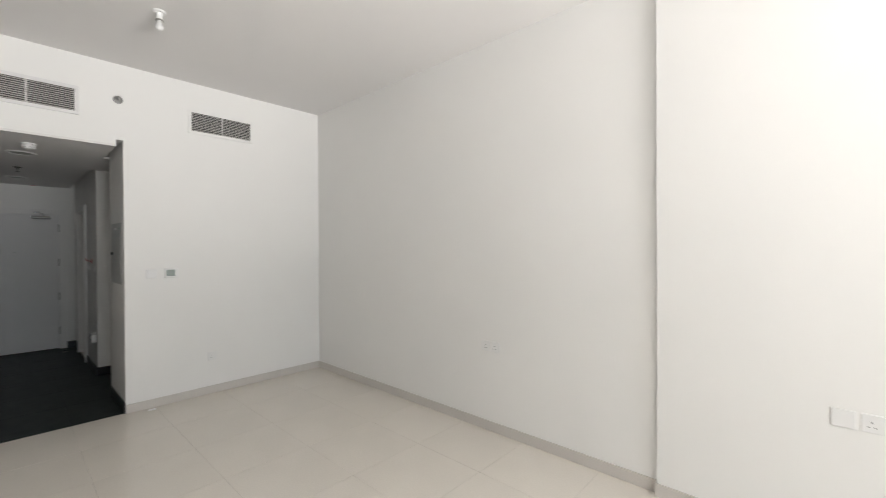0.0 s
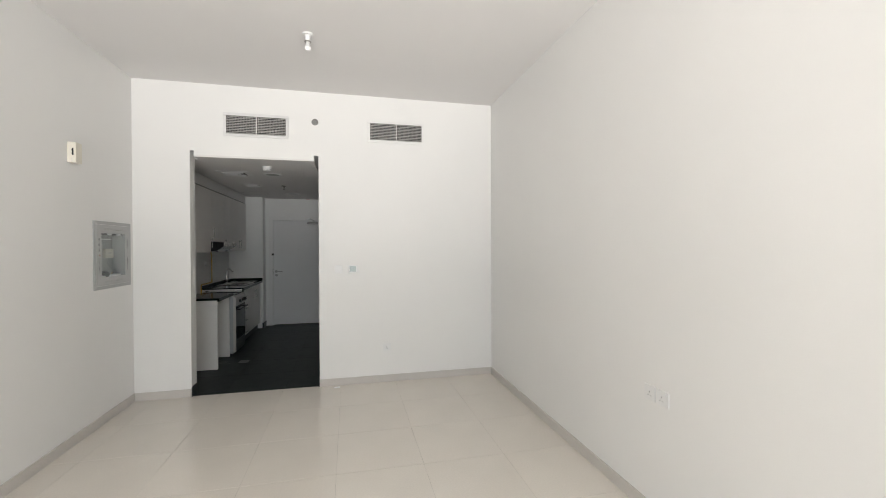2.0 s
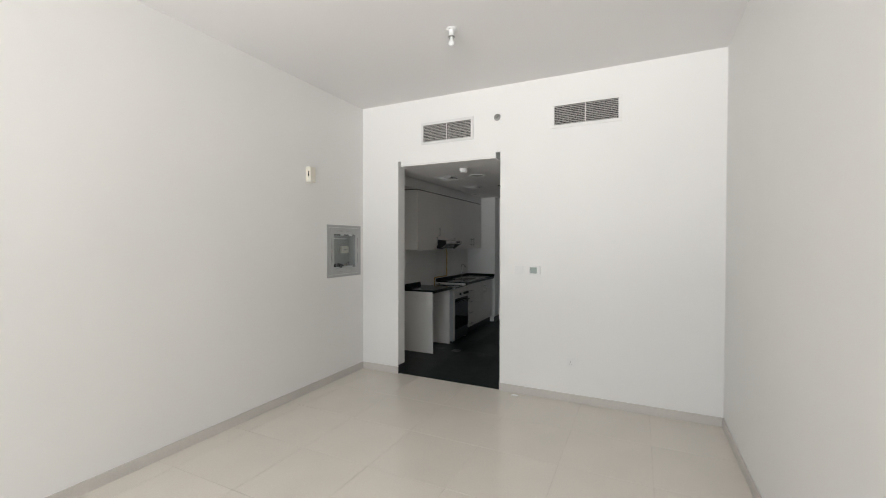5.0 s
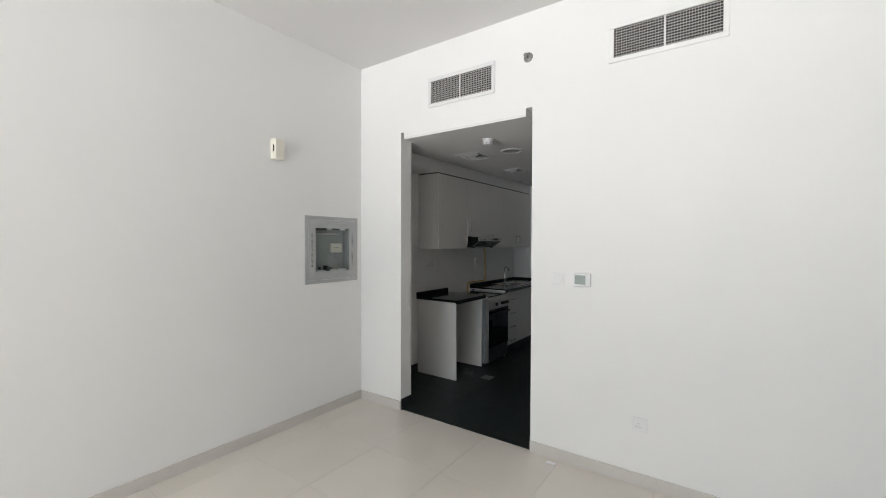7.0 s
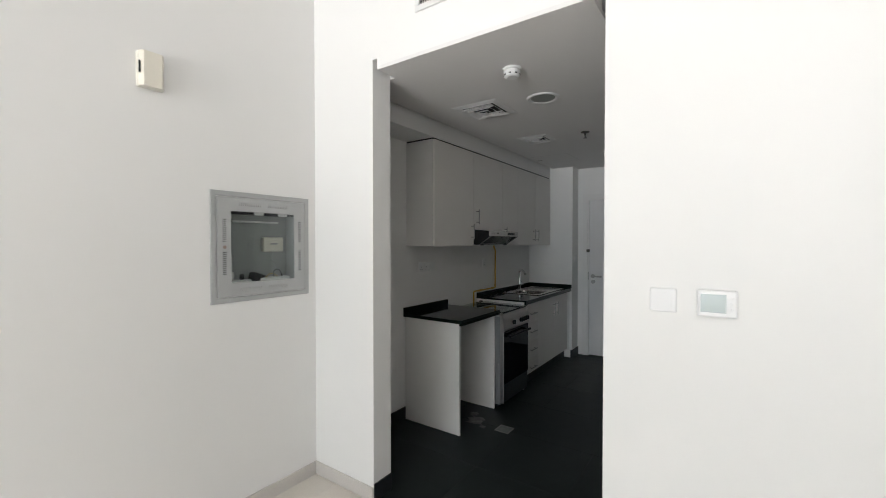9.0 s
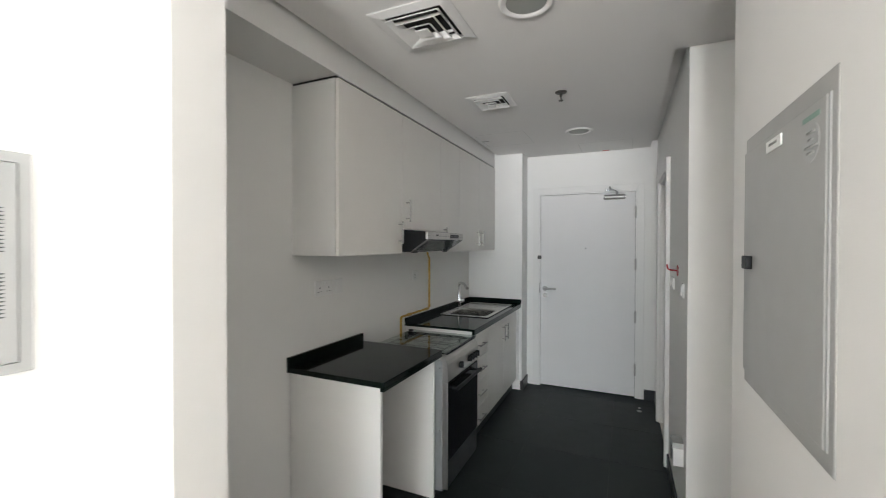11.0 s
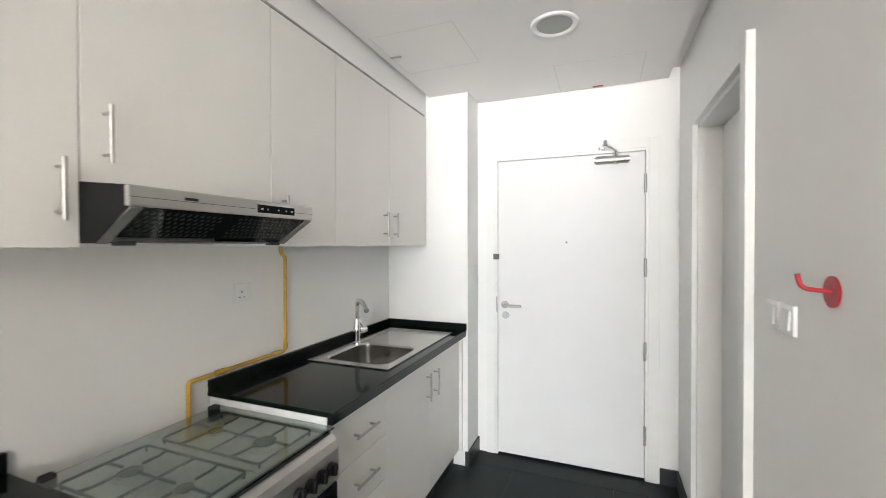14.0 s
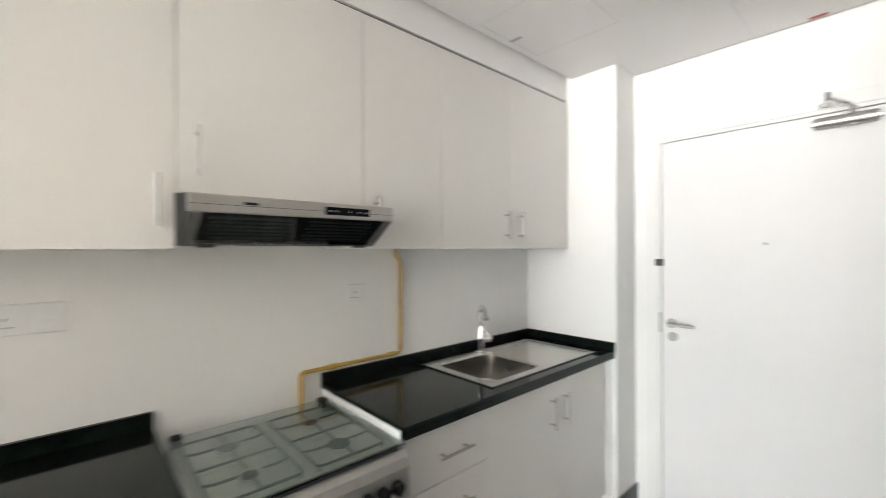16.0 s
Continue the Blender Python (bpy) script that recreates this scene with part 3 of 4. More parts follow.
# ---- electrical panel on the pier ----
db = thing("electrical_panel", pose(-4.972, OPR + 0.0065, 1.468, 0, 0, SIDE_B), "grey steel electrical distribution panel, closed", "electrical panel")
w, h = 0.240, 0.297
part("frame", boxed(-w, w, -0.008, 0.0, -h, h, 0.002), DB_GREY, db, local=True)
lid = part("door", boxed(-w + 0.002, w - 0.028, -0.0115, -0.008, -h + 0.03, h - 0.034, 0.002), DB_GREY, db, local=True)
part("hinge_strip", boxed(w - 0.027, w - 0.018, -0.0105, -0.008, -h + 0.03, h - 0.034, 0.001), GREY_PAINT, db, local=True)
part("latch", boxed(-0.205, -0.165, -0.024, -0.011, -0.018, 0.013, 0.002), BLACK, lid, "black plastic latch", local=True)
tag = part("label_plate", boxed(-0.060, 0.026, -0.0145, -0.0113, 0.229, 0.251, 0.0005), PLASTIC, lid, "small white name plate", local=True)
part("print", boxed(-0.040, 0.006, -0.0151, -0.0143, 0.239, 0.244), GREY_INK, tag, local=True)
sticker = part("sticker", rod(bmesh.new(), (0.157, -0.0113, 0.204), (0.157, -0.0120, 0.204), 0.033, seg=32), GREY_PAINT, lid, "round pale sticker", local=True)
for z, half in ((0.219, 0.016), (0.207, 0.010), (0.196, 0.024), (0.186, 0.014)):
    part("print", boxed(0.157 - half, 0.157 + half, -0.0126, -0.0119, z - 0.0022, z + 0.0022), GREY_INK, sticker, local=True)
part("print", boxed(0.124, 0.190, -0.0123, -0.0113, 0.2385, 0.247), GREEN_INK, lid, local=True)


# ---- wall grilles above the opening ----
def wall_grille(m, label, paint):
    ob = thing("wall_grille", m, label, "air grille", "wall grilles")
    w, h, f = 0.3225, 0.124, 0.030
    b = bmesh.new()
    for s in ((-w, w, h - f, h), (-w, w, -h, -h + f), (-w, -w + f, -h + f, h - f), (w - f, w, -h + f, h - f)):
        box(b, s[0], s[1], -0.012, 0.0, s[2], s[3], 0.003)
    part("frame", b, paint, ob, local=True)
    part("mullion", boxed(-0.006, 0.006, -0.009, -0.001, -h + f, h - f, 0.001), GRILLE, ob, local=True)
    # thin dark sheet whose colour stands in for the shade behind the blades
    part("duct", boxed(-w + f, w - f, -0.0012, -0.0002, -h + f, h - f), DUCT_SHADE, ob, "flat dark sheet painted as the shade inside", local=True)
    for k in range(11):
        z = -h + f + (k + 0.5) * (2 * (h - f)) / 11
        for x0, x1 in ((-w + f, -0.006), (0.006, w - f)):
            b = prism(bmesh.new(), [(-0.0095, z - 0.0045), (-0.0085, z - 0.0055), (-0.0015, z + 0.0015), (-0.0025, z + 0.0025)], "x", x0, x1)
            part("blade", b, BLADE, ob, local=True)
    b = bmesh.new()
    for x0, x1 in ((-w + f, -0.006), (0.006, w - f)):
        for k in range(1, 19):
            x = x0 + k * (x1 - x0) / 19
            box(b, x - 0.0012, x + 0.0012, -0.005, -0.0012, -h + f, h - f)
    tagged(part("rear_blade", b, BLADE, ob, local=True), kind="stuff")
    return ob


wall_grille(pose(XE, 0.398, 2.804, 0, 0, END), "white framed air grille above kitchen opening", GRILLE)
wall_grille(pose(XE, 1.879, 2.817, 0, 0, END), "air grille with wall-coloured frame near wall corner", WALL)

def sprinkler(m, label, metal):
    ob = thing("sprinkler", m, label, "sprinkler", "sprinklers")
    part("escutcheon", lathe(bmesh.new(), [(0.0, 0.0), (0.036, 0.0), (0.034, -0.006), (0.018, -0.010), (0.0, -0.011)]), metal, ob, local=True)
    b = bmesh.new()
    rod(b, (0, 0, -0.008), (0, 0, -0.03), 0.008)
    tube(b, [(0.009, 0, -0.028), (0.012, 0, -0.04), (0.003, 0, -0.052)], 0.0025, 8)
    tube(b, [(-0.009, 0, -0.028), (-0.012, 0, -0.04), (-0.003, 0, -0.052)], 0.0025, 8)
    part("body", b, metal, ob, local=True)
    part("deflector", rod(bmesh.new(), (0, 0, -0.052), (0, 0, -0.055), 0.014, seg=12), metal, ob, local=True)
    return ob


sprinkler(pose(XE, 0.991, 2.883) @ pose(0, 0, 0, 0, -90, 0), "grey steel sidewall sprinkler above the opening", GREY_METAL)
sprinkler(pose(-6.60, 0.381, KCEIL), "dark metal ceiling sprinkler in the kitchen", DARK_METAL)

# ---- ceiling lamp holder of the living room ----
ob = thing("lamp_holder", (-3.337, 1.036, CEIL), "bare white bulb in a plastic batten holder, off", "ceiling light")
part("base", lathe(bmesh.new(), [(0.0, 0.0), (0.040, 0.0), (0.040, -0.006), (0.036, -0.011), (0.024, -0.013), (0.0, -0.013)]), PLASTIC, ob, local=True)
for sx in (-1, 1):
    part("screw", rod(bmesh.new(), (sx * 0.031, 0, -0.010), (sx * 0.031, 0, -0.0135), 0.004, seg=10), SATIN, ob, local=True)
part("holder", lathe(bmesh.new(), [(0.0, -0.012), (0.023, -0.012), (0.021, -0.022), (0.018, -0.050), (0.023, -0.054), (0.023, -0.062), (0.016, -0.064), (0.0, -0.064)]), PLASTIC, ob, local=True)
part("collar", lathe(bmesh.new(), [(0.0235, -0.059), (0.026, -0.062), (0.026, -0.066), (0.017, -0.068)]), SATIN, ob, local=True)
part("bulb", lathe(bmesh.new(), [(0.0, -0.064), (0.013, -0.066), (0.014, -0.088), (0.021, -0.099), (0.025, -0.111), (0.024, -0.123), (0.016, -0.133), (0.0, -0.138)]), PLASTIC, ob, local=True)


# ---- kitchen ceiling fittings ----
def diffuser(x, y, half, label):
    ob = thing("ceiling_diffuser", (x, y, KCEIL), label, "air diffuser", "ceiling diffusers")
    def ring(a, c, z0, z1, t=0.0025):
        b = bmesh.new()
        for k in range(4):
            m = pose(0, 0, 0, 0, 0, 90 * k)
            v = [b.verts.new(m @ Vector(p)) for p in ((-a, -a, z0), (a, -a, z0), (c, -c, z1), (-c, -c, z1))]
            u = [b.verts.new(m @ Vector(p)) for p in ((-a, -a, z0 - t), (a, -a, z0 - t), (c, -c, z1 - t), (-c, -c, z1 - t))]
            b.faces.new(v)
            b.faces.new(u[::-1])
            for n in range(4):
                b.faces.new((v[n], u[n], u[(n + 1) % 4], v[(n + 1) % 4]))
        bmesh.ops.recalc_face_normals(b, faces=b.faces)
        return b
    # dark colour of this flat sheet replaces the shade between the cones
    part("duct", boxed(-half * 0.72, half * 0.72, -half * 0.72, half * 0.72, -0.0015, -0.0005), DUCT_SHADE, ob, "flat dark sheet painted as the shade inside", local=True)
    part("frame", ring(half, half * 0.75, -0.003, -0.010), GRILLE, ob, local=True)
    for a, z in ((0.70, -0.018), (0.515, -0.024), (0.33, -0.030)):
        part("cone", ring(half * a, half * (a - 0.115), z, z + 0.015), GRILLE, ob, local=True)
    part("centre", boxed(-half * 0.17, half * 0.17, -half * 0.17, half * 0.17, -0.034, -0.030, 0.001), GRILLE, ob, local=True)
    for s in (-1, 1):
        part("bracket", boxed(s * half * 0.4 - 0.002, s * half * 0.4 + 0.002, -half * 0.6, half * 0.6, -0.012, -0.002), GRILLE, ob, local=True)
    return ob


diffuser(-5.57, -0.050, 0.178, "white square four-way ceiling air diffuser")
diffuser(-6.59, -0.062, 0.138, "small white square ceiling air diffuser")


def downlight(x, y):
    ob = thing("downlight", (x, y, KCEIL), "round white recessed downlight, switched off", "ceiling light", "downlights")
    part("trim_ring", lathe(bmesh.new(), [(0.078, 0.0), (0.108, 0.0), (0.107, -0.004), (0.100, -0.009), (0.089, -0.008), (0.080, -0.003), (0.078, 0.0)], seg=40), GRILLE, ob, local=True)
    # glass colour is lowered to carry the shade of the recess
    part("diffuser", lathe(bmesh.new(), [(0.0, -0.0035), (0.079, -0.0035), (0.079, -0.001), (0.0, -0.001)], seg=40), FROST_SHADED, ob, "frosted glass, darkened as shade of its recess", local=True)
    return ob


lamp_a = downlight(-5.575, 0.392)
copy_thing(lamp_a, pose(-7.558, 0.393, KCEIL))

ob = thing("smoke_detector", (-5.03, 0.424, KCEIL), "white round ceiling smoke detector", "smoke detector")
part("base", lathe(bmesh.new(), [(0.0, 0.0), (0.052, 0.0), (0.052, -0.012), (0.0, -0.012)]), PLASTIC, ob, local=True)
part("head", lathe(bmesh.new(), [(0.0, -0.012), (0.042, -0.012), (0.047, -0.022), (0.043, -0.045), (0.03, -0.052), (0.0, -0.052)]), PLASTIC, ob, local=True)
for k in range(8):
    a = radians(45 * k + 10)
    b = boxed(-0.006, 0.006, -0.0015, 0.0015, -0.040, -0.034)
    b.transform(pose(0.0445 * math.cos(a), 0.0445 * math.sin(a), 0, 0, 0, math.degrees(a) + 90))
    part("slot", b, SLOT, ob, local=True)
for n, (x, y, r) in enumerate(((-7.578, -0.43, 0), (-8.40, 0.57, 0))):
    ob = thing("hatch_latch", pose(x, y, KCEIL, 0, 0, r), "small ceiling hatch latch tab", "latch", "hatch latches")
    part("tab", boxed(-0.008, 0.008, -0.032, 0.032, -0.004, 0.0, 0.001), RED if n else SATIN, ob, local=True)


# ---- wall cabinets ----
CF = -0.524                                # front of the wall cabinet doors
CZ0, CZ1 = 1.448, 2.318


def bar_handle(parent, a, c, out, label="satin steel bar handle"):
    """A round bar from a to c, held off the door by two posts."""
    a, c, out = Vector(a), Vector(c), Vector(out)
    b = rod(bmesh.new(), a + out, c + out, 0.0052)
    for s in (0.14, 0.86):
        p = a.lerp(c, s)
        rod(b, p, p + out, 0.0045, seg=10)
    part("handle", b, SATIN, parent, label)


def wall_cabinet(x0, x1, z0, doors, label):
    """A carcass with flat doors; doors: (from, to, handle x, handle z)."""
    ob = thing("wall_cabinet", ((x0 + x1) / 2, KL, z0), label, "wall cabinet", "wall cabinets")
    t = 0.018
    part("side_panel", boxed(x1 - t, x1, KL, CF - 0.020, z0, CZ1, 0.001), CARCASS, ob)
    part("side_panel", boxed(x0, x0 + t, KL, CF - 0.020, z0, CZ1, 0.001), CARCASS, ob)
    part("bottom_panel", boxed(x0 + t, x1 - t, KL, CF - 0.020, z0, z0 + t), CARCASS, ob)
    part("top_panel", boxed(x0 + t, x1 - t, KL, CF - 0.020, CZ1 - t, CZ1), CARCASS, ob)
    part("back_panel", boxed(x0 + t, x1 - t, KL, KL + 0.006, z0 + t, CZ1 - t), CARCASS, ob)
    # black strip put in as the shade of the open gap under the bulkhead
    part("top_strip", boxed(x0 + 0.003, x1 - 0.006, KL, CF - 0.018, CZ1, BULKZ), RUBBER_AND_SHADE, ob, "black strip put in as the shade of the top gap")
    for d0, d1, hx, hz in doors:
        d = part("door", boxed(d0 + 0.0015, d1 - 0.0015, CF - 0.018, CF, z0, CZ1 - 0.002, 0.0015), CABINET, ob)
        bar_handle(d, (hx, CF, hz), (hx, CF, hz + 0.14), (0, 0.03, 0))
    return ob


wall_cabinet(-6.208, -5.586, CZ0, [(-6.208, -5.586, -6.165, 1.508)], "white laminate wall cabinet with one door")
wall_cabinet(-6.793, -6.208, 1.602, [(-6.793, -6.208, -6.258, 1.65)], "white wall cabinet above the cooker hood")
wall_cabinet(-7.179, -6.793, CZ0, [(-7.179, -6.793, -6.845, 1.498)], "narrow white laminate wall cabinet beside the hood")
wall_cabinet(COLX + 0.004, -7.179, CZ0, [(-7.674, -7.179, -7.612, 1.495), (COLX + 0.004, -7.674, -7.725, 1.495)], "white laminate wall cabinet with two doors")

# ---- cooker hood ----
hood = thing("cooker_hood", (-6.50, KL, 1.455), "slim steel and black cooker hood under cabinet", "cooker hood")
HX0, HX1, HF = -6.798, -6.206, -0.352
side = [(KL + 0.01, 1.458), (-0.470, 1.458), (HF + 0.004, 1.540), (HF + 0.004, 1.584), (CF + 0.002, 1.600), (KL + 0.01, 1.600)]
for x in (HX0, HX1 - 0.006):
    part("side_panel", prism(bmesh.new(), side, "x", x, x + 0.006), BLACK, hood)
part("top_panel", prism(bmesh.new(), [(KL + 0.01, 1.594), (CF + 0.003, 1.594), (HF + 0.004, 1.579), (HF + 0.004, 1.583), (CF + 0.003, 1.598), (KL + 0.01, 1.598)], "x", HX0 + 0.006, HX1 - 0.006), STEEL, hood)
front = part("front_panel", boxed(HX0 - 0.002, HX1 + 0.002, HF - 0.010, HF + 0.006, 1.538, 1.585, 0.004), STEEL, hood, "brushed steel fascia")
part("joint", boxed(HX0, HX1, HF + 0.0058, HF + 0.0066, 1.5585, 1.5595), SLOT, front)
part("control_panel", boxed(HX0 + 0.090, HX0 + 0.243, HF + 0.005, HF + 0.0085, 1.549, 1.573, 0.001), BLACK_GLASS, front, "black control strip")
for x in (0.104, 0.128, 0.160, 0.204, 0.228):
    part("button", boxed(HX0 + x - (0.005 if x in (0.104, 0.228) else 0.0015), HX0 + x + 0.003, HF + 0.008, HF + 0.009, 1.558, 1.563, 0.0003), GREY_INK, front)
part("badge", boxed(HX1 - 0.16, HX1 - 0.125, HF + 0.0055, HF + 0.0075, 1.562, 1.569, 0.0005), SLOT, front)
# sloping glass visor and the filters above it
part("visor", prism(bmesh.new(), [(-0.468, 1.458), (HF, 1.536), (HF, 1.540), (-0.471, 1.462)], "x", HX0 + 0.03, HX1 - 0.03), GLASS_PANE, hood, "tinted glass visor").visible_shadow = False
part("inner_panel", prism(bmesh.new(), [(-0.476, 1.474), (HF - 0.012, 1.548), (HF - 0.012, 1.552), (-0.476, 1.478)], "x", HX0 + 0.006, HX1 - 0.006), BLACK, hood)
b = bmesh.new()
for x0, x1 in ((HX0 + 0.05, HX0 + 0.275), (HX0 + 0.315, HX1 - 0.05)):
    for i in range(12):
        for j in range(6):
            x = x0 + (i + 0.5 + 0.5 * (j % 2)) * (x1 - x0) / 12.6
            s = 0.12 + 0.13 * j
            y, z = -0.476 + s * (HF - 0.012 + 0.476), 1.473 + s * 0.074
            m = pose(x, y, z, 33, 0, 45)
            v = [b.verts.new(m @ Vector(p)) for p in ((-0.006, -0.006, 0), (0.006, -0.006, 0), (0.006, 0.006, 0), (-0.006, 0.006, 0))]
            u = b.verts.new(m @ Vector((0, 0, -0.003)))
            for k in range(4):
                b.faces.new((v[k], v[(k + 1) % 4], u))
bmesh.ops.recalc_face_normals(b, faces=b.faces)
tagged(part("filter_mesh", b, MESH, hood, "perforated metal grease filters"), kind="stuff")
part("bottom_panel", boxed(HX0 + 0.006, HX1 - 0.006, KL + 0.012, -0.474, 1.458, 1.464), SATIN, hood)
for x in (HX0 + 0.06, HX1 - 0.06):
    part("clip", boxed(x - 0.022, x + 0.022, -0.478, -0.455, 1.452, 1.462, 0.002), RUBBER_AND_SHADE, hood)
for x0 in (HX0, HX1 - 0.034):
    part("end_trim", prism(bmesh.new(), [(-0.472, 1.456), (HF + 0.002, 1.534), (HF + 0.002, 1.540), (-0.476, 1.463)], "x", x0 + 0.004, x0 + 0.030), GREY_METAL, hood)

# ---- base units ----
T1, T2 = 0.878, 0.887                      # tops of the two worktops
EDGE = -0.24
end_panel = thing("end_panel", (-5.568, -0.53, FLOOR), "white board end panel under the worktop", "panel", "worktop panels")
part("panel", boxed(-5.574, -5.556, KL + 0.014, -0.264, FLOOR, T1 - 0.027, 0.001), CARCASS, end_panel)
end_panel = thing("end_panel", (-6.185, -0.53, FLOOR), "white board panel beside the cooker", "panel", "worktop panels")
part("panel", boxed(-6.190, -6.172, KL + 0.014, -0.290, FLOOR, T1 - 0.027, 0.001), CARCASS, end_panel)

top = thing("worktop", (-5.87, -0.53, T1 - 0.034), "polished black granite worktop with upstand", "worktop", "worktops")
part("slab", boxed(-6.190, -5.545, KL, EDGE, T1 - 0.027, T1, 0.003), GRANITE, top)
part("upstand", boxed(-6.190, -5.545, KL, KL + 0.018, T1, T1 + 0.050, 0.002), GRANITE, top)
part("front_lip", boxed(-6.190, -5.545, EDGE - 0.022, EDGE - 0.0005, T1 - 0.042, T1 - 0.0275, 0.002), GRANITE, top)

top = thing("worktop", (-7.48, -0.53, T2 - 0.034), "polished black granite worktop with inset sink", "worktop", "worktops")
X0, X1 = COLX + 0.001, -6.765
BW0, BW1, BY0, BY1 = -7.650, -7.285, -0.692, -0.332   # bowl
b = bmesh.new()
e = 0.004
loops = [[b.verts.new((x, y, z)) for x, y in pts] for z, pts in (
    (T2 - 0.016, [(BW0, BY0), (BW1, BY0), (BW1, BY1), (BW0, BY1)]),
    (T2 - 0.016, [(X0, KL), (X1, KL), (X1, EDGE), (X0, EDGE)]),
    (T2 - e, [(X0, KL), (X1, KL), (X1, EDGE), (X0, EDGE)]),
    (T2, [(X0, KL), (X1 - e, KL), (X1 - e, EDGE - e), (X0, EDGE - e)]),
    (T2, [(BW0, BY0), (BW1, BY0), (BW1, BY1), (BW0, BY1)]))]
for p, q in zip(loops, loops[1:] + loops[:1]):
    for n in range(4):
        m = (n + 1) % 4
        b.faces.new((p[n], p[m], q[m], q[n]))
bmesh.ops.recalc_face_normals(b, faces=b.faces)
part("slab", b, GRANITE, top)
part("front_lip", boxed(X0, X1, EDGE - 0.022, EDGE - 0.0005, T2 - 0.041, T2 - 0.0165, 0.002), GRANITE, top)
part("upstand", boxed(X0, X1, KL, KL + 0.018, T2, T2 + 0.045, 0.002), GRANITE, top)
part("end_upstand", boxed(X0, X0 + 0.018, KL + 0.018, EDGE + 0.004, T2, T2 + 0.045, 0.002), GRANITE, top)

def base_front(ob, x0, x1, z0, z1, label=""):
    return part("front", boxed(x0 + 0.0015, x1 - 0.0015, -0.300, -0.282, z0 + 0.0015, z1 - 0.0015, 0.0015), CABINET, ob, label)


def carcass(x0, x1, label):
    ob = thing("base_cabinet", ((x0 + x1) / 2, -0.55, FLOOR), label, "base cabinet", "base cabinets")
    t, z0, z1 = 0.018, 0.095, T2 - 0.017
    part("side_panel", boxed(x0, x0 + t, KL + 0.014, -0.302, z0, z1), CARCASS, ob)
    part("side_panel", boxed(x1 - t, x1, KL + 0.014, -0.302, z0, z1), CARCASS, ob)
    part("bottom_panel", boxed(x0 + t, x1 - t, KL + 0.014, -0.302, z0, z0 + t), CARCASS, ob)
    part("back_panel", boxed(x0 + t, x1 - t, KL + 0.014, KL + 0.02, z0 + t, z1), CARCASS, ob)
    part("plinth", boxed(x0, x1, -0.345, -0.330, FLOOR, 0.094), BLACK_SKIRT, ob, "black recessed plinth")
    return ob


unit = carcass(-7.200, -6.772, "white laminate base unit with four drawers")
for k in range(4):
    z0 = 0.628 - 0.1905 * k
    f = base_front(unit, -7.200, -6.772, max(z0, 0.096), 0.845 if k == 0 else z0 + 0.1905)
    bar_handle(f, (-7.092, -0.282, z0 + 0.098), (-6.935, -0.282, z0 + 0.098), (0, 0.03, 0))
unit = carcass(COLX + 0.002, -7.200, "white laminate sink base unit with two doors")
for x0, x1, hx in ((-7.690, -7.200, -7.637), (COLX + 0.022, -7.690, -7.743)):
    f = base_front(unit, x0, x1, 0.096, 0.845)
    bar_handle(f, (hx, -0.282, 0.615), (hx, -0.282, 0.764), (0, 0.03, 0))
part("filler", boxed(COLX + 0.002, COLX + 0.020, -0.302, -0.264, 0.084, 0.845, 0.001), CARCASS, unit)
part("side_panel", boxed(-6.771, -6.765, KL + 0.014, -0.264, FLOOR, T2 - 0.0165), CARCASS, unit, "white board beside cooker")

# ---- sink and tap ----
sink = thing("kitchen_sink", (-7.65, -0.52, T2), "inset stainless steel sink with drainboard", "sink")
S0, S1, SY0, SY1 = -8.075, -7.245, -0.742, -0.296
b = bmesh.new()
z0, z1 = T2 + 0.0005, T2 + 0.004
box(b, S0, BW0 + 0.004, SY0, SY0 + 0.03, z0, z1 + 0.003, 0.0015)
box(b, S0, BW0 + 0.004, SY1 - 0.022, SY1, z0, z1 + 0.003, 0.0015)
box(b, S0, S0 + 0.022, SY0 + 0.03, SY1 - 0.022, z0, z1 + 0.003, 0.0015)
box(b, BW1 - 0.004, S1, SY0, SY1, z0, z1 + 0.003, 0.0015)
box(b, BW0 + 0.004, BW1 - 0.004, SY0, BY0 + 0.004, z0, z1 + 0.003, 0.0015)
box(b, BW0 + 0.004, BW1 - 0.004, BY1 - 0.004, SY1, z0, z1 + 0.003, 0.0015)
part("rim", b, SINK, sink)
part("drainboard", boxed(S0 + 0.022, BW0 + 0.004, SY0 + 0.03, SY1 - 0.022, z0, z1 - 0.0015), SINK, sink)
for k in range(5):
    y = SY0 + 0.07 + k * 0.03
    part("groove", boxed(S0 + 0.06, BW0 - 0.05, y - 0.004, y + 0.004, z1 - 0.0015, z1 - 0.0009, 0.0003), SINK, sink)


